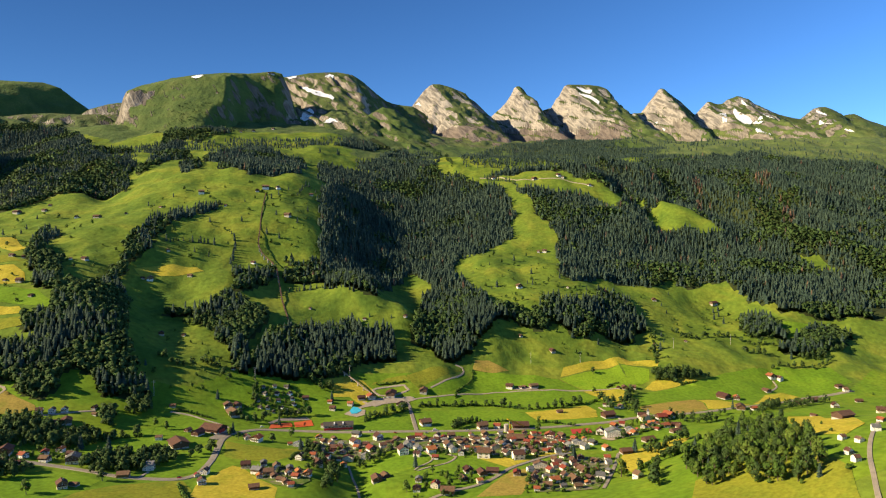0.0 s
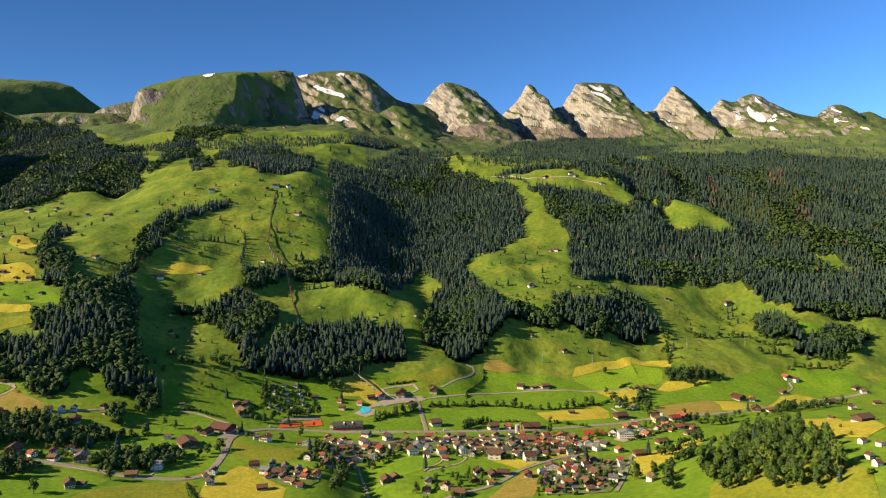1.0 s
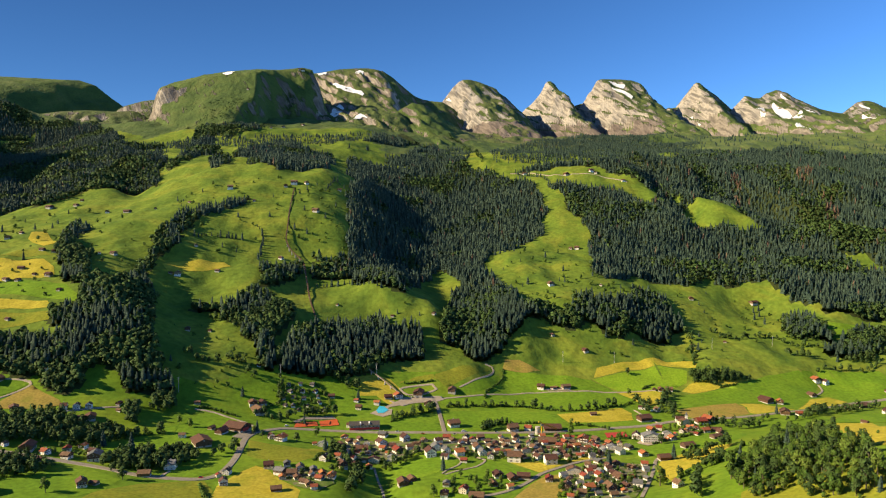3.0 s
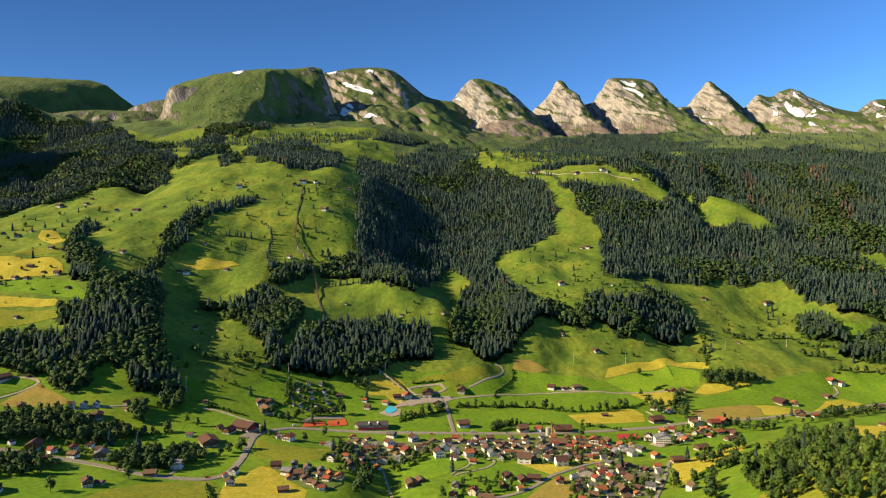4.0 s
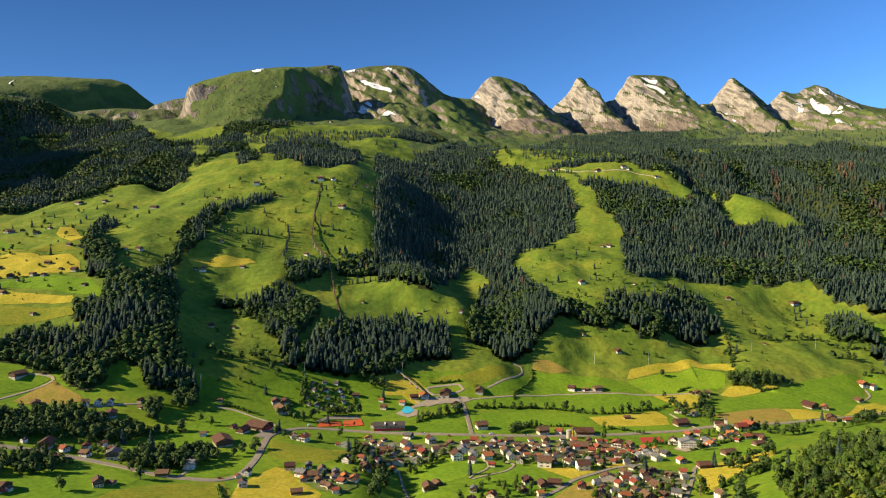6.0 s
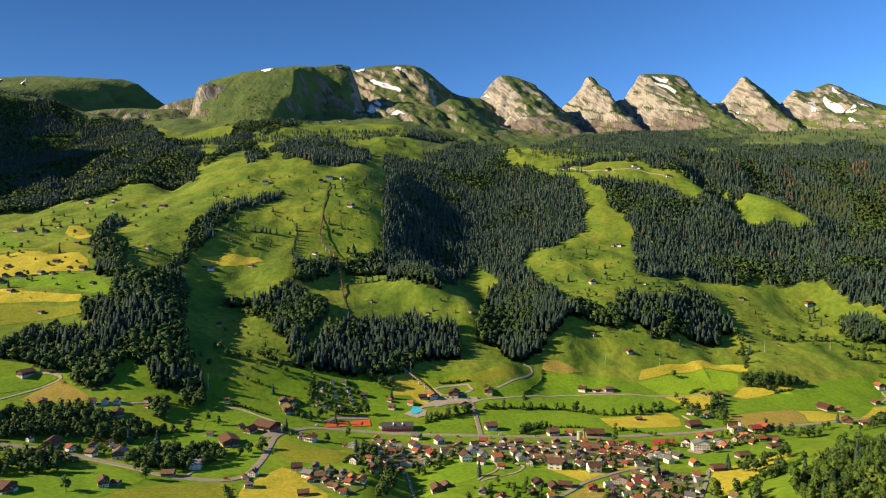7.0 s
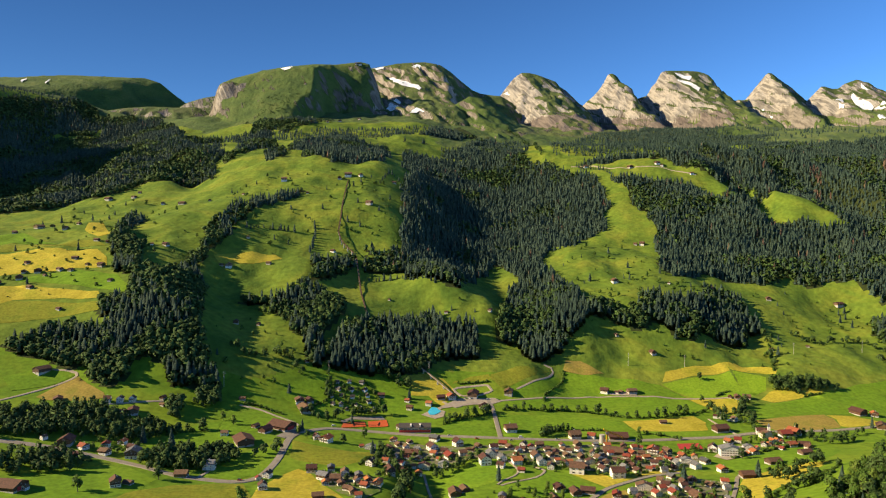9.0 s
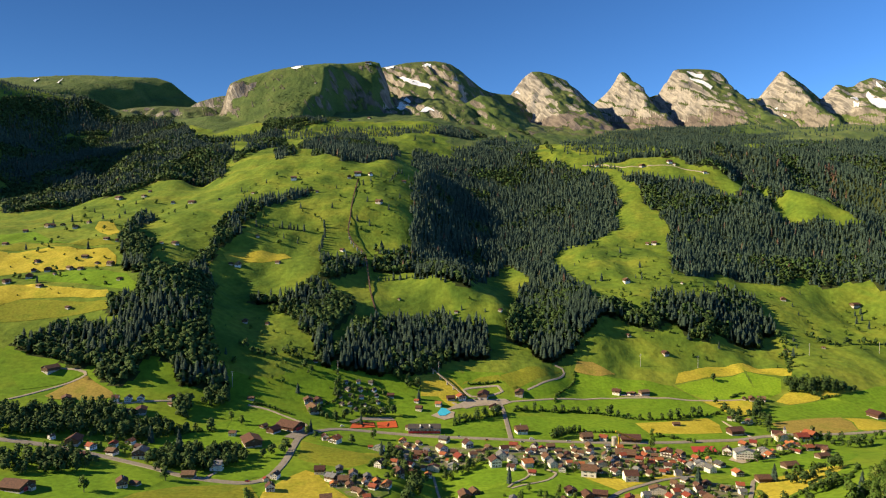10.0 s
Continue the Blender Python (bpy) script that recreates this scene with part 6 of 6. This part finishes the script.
def close_village(gap=15.0, clear=10.0):
    """Smaller houses that fill the village between its larger ones."""
    r = random.Random(31)
    kinds = ("chalet", "white_house", "chalet", "slate_house", "red_house", "chalet")
    for label, mat, outline in YARDS:
        if mat is not GARDENS:
            continue
        o = np.array(outline)
        c = scatter(o[:, 0].min(), o[:, 0].max(), o[:, 1].min(), o[:, 1].max(), gap)
        c = c[inside(c[:, 0], c[:, 1], o)]
        for x, y in c:
            if all(math.hypot(x - a, y - b) > clear for a, b in STANDING):
                settle(r.choice(kinds), [(round(x, 1), round(y, 1), r.uniform(7.5, 10.5), r.choice((-24, -10, 12, 22, 30, 66, 78, 95, 105)))])
                STANDING.append((x, y))


close_village()
p = scatter(150, 560, 380, 760, 8.6)
p = p[inside(p[:, 0] + 12 * wave(p[:, 0], p[:, 1], 30, 51), p[:, 1] + 12 * wave(p[:, 0], p[:, 1], 34, 52), np.array(NEAR_WOOD))]
for k, (x, y) in enumerate(rng.permutation(p)[:330]):
    tall = rng.uniform(11, 19) + 5 * float(wave(x, y, 26, 53)) + (6 if k % 7 == 0 else 0)
    plant(FIRS[k % 3] if k % 23 == 5 else WOOD_TREES[k % 6], x, y, tall, rng.uniform(0.7, 1.05))
for k, (x, y) in enumerate(LONE_TREES):
    plant(GARDEN_TREES[k % 4], x, y, 21 if k == 3 else rng.uniform(10, 16), rng.uniform(0.9, 1.15))
for k, (x, y) in enumerate(LONE_SPRUCES):
    plant(FIRS[k % 3], x, y, rng.uniform(14, 20), rng.uniform(0.9, 1.2))
for k, (x, y) in enumerate(HILL_TREES):
    plant(GARDEN_TREES[k % 4], x, y, rng.uniform(8, 13), rng.uniform(0.9, 1.15))
for x, y in SHRUBS:
    plant(SHRUB, x, y, rng.uniform(4, 6), 1.3)


# ---- hedgerows, groves and scattered trees ----
def hedgerows():
    spots = {"leafy": [], "bush": [], "spruce": [], "garden": [], "scatter": [], "alpine": [], "scrub": []}
    for kind, gap, line in HEDGEROWS:
        c = follow(line, gap)
        spots[kind].append(c + rng.uniform(-0.3, 0.3, c.shape) * gap)
    for kind, gap, outline in GROVES:
        o = np.array(outline)
        c = scatter(*[f for f in (o[:, 0].min(), o[:, 0].max(), o[:, 1].min(), o[:, 1].max())], gap)
        c = c[inside(c[:, 0], c[:, 1], o)]
        if kind == "scatter":
            c = c[rng.random(len(c)) < 0.5 + 0.5 * wave(c[:, 0], c[:, 1], 120, 71)]
            c = c[kept_clear(c, 9)]
        elif kind == "alpine":
            c = c[rng.random(len(c)) < 0.6 + 0.8 * wave(c[:, 0], c[:, 1], 130, 72)]
        elif kind == "scrub":
            c = c[rng.random(len(c)) < 0.3 + 0.9 * wave(c[:, 0], c[:, 1], 70, 73)]
        elif kind == "garden":
            c = c[kept_clear(c, 5.5)]
        spots[kind].append(c)
    p = {k: np.concatenate(v) for k, v in spots.items()}
    n = {k: len(v) for k, v in p.items()}
    rows = np.concatenate([p["leafy"]])
    rows = rows[kept_clear(rows, 5)]
    spread_trees("hedgerow_trees", LUMP_NEAR, rows, rng.uniform(8, 17, len(rows)), rng.uniform(0.8, 1.15, len(rows)), WOODLEAVES, "leafy trees in hedgerows and groves along the valley", soft=True)
    spread_trees("hedge_bushes", BUSHES, p["bush"], rng.uniform(2.5, 5.5, n["bush"]), rng.uniform(1.2, 1.6, n["bush"]), LEAVES, "low green bushes along field edges", "bushes", True)
    g = rng.permutation(p["garden"])
    for k, (x, y) in enumerate(g[:110]):
        plant(GARDEN_TREES[k % 4], x, y, rng.uniform(5, 11), rng.uniform(0.85, 1.2))
    g = g[110:]
    spread_trees("garden_bushes", BUSHES, g, rng.uniform(2.5, 7, len(g)), rng.uniform(0.9, 1.5, len(g)), LEAVES, "small garden trees and bushes between the houses", "bushes", True)
    few = p["scatter"]
    tall = 3 + 9 * rng.random(len(few)) ** 1.5
    fir = rng.random(len(few)) < 0.15
    spread_trees("pasture_trees", LUMP_NEAR, few[~fir], tall[~fir], rng.uniform(0.9, 1.4, (~fir).sum()), LEAVES, "scattered small trees on the pastures", soft=True)
    firs = np.concatenate([few[fir], p["spruce"]])
    spread_trees("pasture_spruces", SPRUCE_NEAR, firs, rng.uniform(7, 17, len(firs)), rng.uniform(0.9, 1.3, len(firs)), SPRUCE, "single spruces scattered on the pastures")
    low = p["scrub"]
    spread_trees("mountain_pine_scrub", BUSHES, low, rng.uniform(2, 5, len(low)), rng.uniform(1.3, 2.0, len(low)), WOODLEAVES, "dark scrub of dwarf pines below the cliff", "bushes", True)
    a = p["alpine"]
    spread_trees("alpine_spruces", SPRUCE_FAR, a, rng.uniform(8, 17, len(a)), rng.uniform(1.0, 1.5, len(a)), SPRUCE, "open spruce forest below the rock peaks")


hedgerows()


# ---- single things ----
def station_hall(x, y, turn):
    ob = tagged(new("sports_hall"), "long low hall with a green-grey roof and red front", "building")
    bm = bmesh.new()
    box(bm, -19, 19, -9, 9, -2, 6)
    part("wall", bm, CONCRETE, ob)
    bm = bmesh.new()
    box(bm, -18.6, 18.6, -9.15, -9.0, 0.5, 3.2)
    part("front_panel", bm, REDPAINT, ob, "red front panelling")
    bm = bmesh.new()
    prism(bm, [(-10.2, 6), (10.2, 6), (10.2, 6.5), (0, 9.2), (-10.2, 6.5)], -19.6, 19.6)
    bmesh.ops.rotate(bm, verts=bm.verts[:], matrix=Matrix.Rotation(radians(90), 3, "Z"))
    part("roof", bm, DARKROOF, ob, "dark grey-green ribbed roof")
    for c in (-5, 6):
        bm = bmesh.new()
        box(bm, c - 0.9, c + 0.9, -9.4, -1.5, 6.9, 8.9)
        part("skylight", bm, PLASTER, ob, "white roof skylight")
    for k in range(8):
        window(ob, -16 + k * 4.5, -9.05, 3.6, 3.4, 1.4, "x")
    ob.matrix_basis = pose(x, y, float(height(x, y)), 0, 0, turn)


def big_barn(x, y, turn, s=1.0, red=False):
    ob = gabled("large_barn", "large dark timber hall with a wide brown roof", "barn", 20, 26, 1.5, 6, 22, CONCRETE, TIMBER, TILE, 2.0, rows=1, cols=4, balcony=False, chimney=False)
    bm = bmesh.new()
    box(bm, -5, 5, -13.4, -13.1, 0.2, 4.2)
    part("gate", bm, REDPAINT, ob, "red sliding gate")
    ob.matrix_basis, ob.scale = pose(x, y, float(height(x, y)), 0, 0, turn), (s, s, s)


def church(x, y, turn, s=1.0):
    ob = gabled("church", "white church with a brown nave roof and small tower", "church", 10, 20, 6.6, 6.8, 40, PLASTER, PLASTER, TILE, 0.5, rows=1, cols=1, balcony=False, chimney=False)
    bm = bmesh.new()
    box(bm, -7.5, -3.5, -10, -6, -2, 15)
    part("tower", bm, PLASTER, ob)
    bm = bmesh.new()
    bmesh.ops.create_cone(bm, segments=4, radius1=3.3, radius2=0.05, depth=6, matrix=Matrix.Translation((-5.5, -8, 18)) @ Matrix.Rotation(radians(45), 4, "Z"))
    part("spire", bm, SLATE, ob)
    ob.matrix_basis, ob.scale = pose(x, y, float(height(x, y)), 0, 0, turn), (s, s, s)


def crane(x, y, turn):
    ob = tagged(new("loading_crane"), "yellow loading crane with a slanting jib", "crane")
    bm = bmesh.new()
    box(bm, -0.7, 0.7, -0.7, 0.7, 0, 15)
    part("mast", bm, YELLOW, ob)
    bm = bmesh.new()
    for a in (-0.6, 0.6):
        box(bm, -5, 21, a - 0.15, a + 0.15, -0.2, 0.2)
        box(bm, -5, 21, a - 0.15, a + 0.15, 1.4, 1.7)
    for k in range(14):
        box(bm, -4.8 + k * 1.9, -4.5 + k * 1.9, -0.7, 0.7, 0, 1.6)
    bmesh.ops.rotate(bm, verts=bm.verts[:], matrix=Matrix.Rotation(radians(24), 3, "Y"))
    bmesh.ops.translate(bm, verts=bm.verts[:], vec=(0, 0, 15))
    part("jib", bm, YELLOW, ob)
    bm = bmesh.new()
    box(bm, -1.4, 1.4, -1.4, 1.4, 12, 14.6)
    part("cabin", bm, STEEL, ob)
    bm = bmesh.new()
    bmesh.ops.create_cone(bm, segments=16, radius1=3, radius2=3, depth=10, cap_ends=True, matrix=Matrix.Translation((-4, 5, 5)))
    ob.matrix_basis = pose(x, y, float(height(x, y)), 0, 0, turn)
    silo = tagged(new("silo"), "round pale green silo beside the crane", "silo")
    part("tank", bm, CONCRETE, silo)
    silo.matrix_basis = ob.matrix_basis.copy()


def pole(x, y, tall):
    ob = tagged(new("power_pole"), "tall slim power line pole with a crossarm", "pole", "power line poles")
    bm = bmesh.new()
    bmesh.ops.create_cone(bm, segments=6, radius1=0.35, radius2=0.22, depth=tall + 1, cap_ends=True, matrix=Matrix.Translation((0, 0, tall / 2 - 0.5)))
    part("mast", bm, CONCRETE, ob)
    for k in (1.0, 3.0):
        bm = bmesh.new()
        box(bm, -2.2, 2.2, -0.12, 0.12, tall - k, tall - k + 0.25)
        part("crossarm", bm, STEEL, ob)
    ob.matrix_basis = pose(x, y, float(height(x, y)), 0, 0, 20)


def funicular():
    """The mountain railway: a viaduct above the station, then a plain track up the meadows."""
    ob = tagged(new("funicular_railway"), "pale concrete funicular viaduct and track up the hillside", "railway")
    c = follow(FUNICULAR, 12)
    z = height(c[:, 0], c[:, 1])
    t = np.gradient(c, axis=0)
    t /= np.hypot(t[:, 0], t[:, 1])[:, None]
    side = np.stack([-t[:, 1], t[:, 0]], -1)
    up = np.interp(np.arange(len(c)), [0, 2, 12, 16, len(c)], [1.0, 4.0, 4.0, 1.2, 1.0]) + z
    for k in range(2, 60):
        up[1:-1] = np.maximum(0.5 * (up[:-2] + up[2:]), z[1:-1] + 0.8)
    rows = []
    for a, dz in ((-1.2, 0.0), (1.2, 0.0), (1.2, -0.8), (-1.2, -0.8)):
        rows.append(np.column_stack([c + side * a, up + dz]))
    v = np.stack(rows, 1).reshape(-1, 3)
    i = np.arange(len(c) - 1)[:, None] * 4
    quads = np.concatenate([np.stack([i[:, 0] + a, i[:, 0] + b, i[:, 0] + 4 + b, i[:, 0] + 4 + a], -1) for a, b in ((0, 1), (1, 2), (2, 3), (3, 0))])
    deck = new("deck", mesh_of("deck", v, quads, [GRAVEL, OLDWOOD]))
    deck.data.polygons.foreach_set("material_index", np.tile(np.arange(len(c) - 1) >= 15, 4).astype(np.int32))
    deck.parent = ob
    for a in (-0.7, 0.7):
        rail = [np.column_stack([c + side * (a + d), up + h]) for d, h in ((-0.1, 0.02), (0.1, 0.02), (0, 0.22))]
        v = np.stack(rail, 1).reshape(-1, 3)
        i = np.arange(len(c) - 1)[:, None] * 3
        quads = np.concatenate([np.stack([i[:, 0] + p, i[:, 0] + q, i[:, 0] + 3 + q, i[:, 0] + 3 + p], -1) for p, q in ((0, 1), (1, 2), (2, 0))])
        r = new("rail", mesh_of("rail", v, quads, [TIMBER]))
        r.parent = ob
    for k in range(1, len(c) - 1):
        if up[k] - z[k] > 1.6:
            bm = bmesh.new()
            box(bm, -1.1, 1.1, -0.5, 0.5, z[k] - 1.5, up[k] - 0.7)
            bmesh.ops.rotate(bm, verts=bm.verts[:], matrix=Matrix.Rotation(math.atan2(t[k, 1], t[k, 0]) + math.pi / 2, 3, "Z"))
            bmesh.ops.translate(bm, verts=bm.verts[:], vec=(c[k, 0], c[k, 1], 0))
            part("pier", bm, CONCRETE, ob)


def car(label, x, y, turn, long=4.4, tall=1.5, mat=None):
    ob = tagged(new("car"), label, "car", "parked vehicles")
    bm = bmesh.new()
    prism(bm, [(-long / 2, 0.35), (long / 2, 0.35), (long / 2, 0.85), (long * 0.3, 0.95), (-long * 0.45, 0.98)], -0.88, 0.88)
    part("body", bm, mat or CARPAINT, ob)
    bm = bmesh.new()
    prism(bm, [(-long * 0.42, 0.95), (long * 0.25, 0.95), (long * 0.08, tall), (-long * 0.36, tall)], -0.78, 0.78)
    part("cabin", bm, GLASS if tall < 1.8 else CARPAINT, ob)
    for sx in (-0.3, 0.3):
        for sy in (-0.8, 0.8):
            bm = bmesh.new()
            bmesh.ops.create_cone(bm, segments=10, radius1=0.33, radius2=0.33, depth=0.22, cap_ends=True, matrix=Matrix.Translation((sx * long, sy, 0.33)) @ Matrix.Rotation(radians(90), 4, "X"))
            part("wheel", bm, RUBBER, ob)
    ob.matrix_basis = pose(x, y, float(height(x, y)) + 0.7, 0, 0, turn)


def pool():
    ob = drape("swimming_pool", POOL, WATER, 0.95, "bright turquoise open-air swimming pool", "pool", 5, "structure")
    return ob


def net(x, y, turn):
    ob = tagged(new("tennis_net"), "dark tennis net across a clay court", "net")
    for s in (-6, 6):
        bm = bmesh.new()
        box(bm, s - 0.06, s + 0.06, -0.06, 0.06, 0, 1.1)
        part("post", bm, STEEL, ob)
    bm = bmesh.new()
    box(bm, -6, 6, -0.02, 0.02, 0.1, 0.95)
    part("mesh_band", bm, RUBBER, ob)
    ob.matrix_basis = pose(x, y, float(height(x, y)) + 0.66, 0, 0, turn)


station_hall(-70, 869, 4)
big_barn(-217, 818, 62, 0.95)
big_barn(172, 869, 86, 0.8)
big_barn(154, 811, 80, 0.75)
big_barn(-68, 788, 84, 0.55)
big_barn(-380, 595, 80, 0.8)
church(324, 966, 70, 0.5)
church(355, 899, 75, 0.75)
crane(154, 844, 8)
for x, y in POLES:
    pole(x, y, 20)
funicular()
pool()
net(-144, 871, 85)
net(-116, 883, 85)
car("white delivery van on the street", 56, 853, 2, 6.5, 2.6)
car("white car on the main street", -28, 851, 2, 4.4, 1.5)
car("white van beside the meadow lane", -166, 855, 20, 5.2, 2.1)
car("red car on the valley road", -212, 657, 0, 4.4, 1.5, REDPAINT)
car("grey car in the parking ground", -10, 984, 80, 4.4, 1.5)
car("pale car in the parking ground", -3, 985, 80, 4.4, 1.5)
car("silver car in the parking ground", 20, 988, 85, 4.4, 1.5)
car("pale car in the parking ground", 34, 989, 85, 4.4, 1.5)
car("grey car on the village street", 98, 854, 2, 4.4, 1.5)
car("white caravan beside the chapel", 334, 952, 10, 6.0, 2.5)
car("white caravan beside the chapel", 346, 955, 10, 6.0, 2.5)
car("dark car on the road out of the village", 368, 904, 14, 4.4, 1.5, GLASS)
car("silver car outside the houses", 44, 840, 5, 4.4, 1.5)
car("red car by the hotel", 4, 841, 4, 4.4, 1.5, REDPAINT)
settle("alp_house", [(-515, 3298, 30.0, 10)])
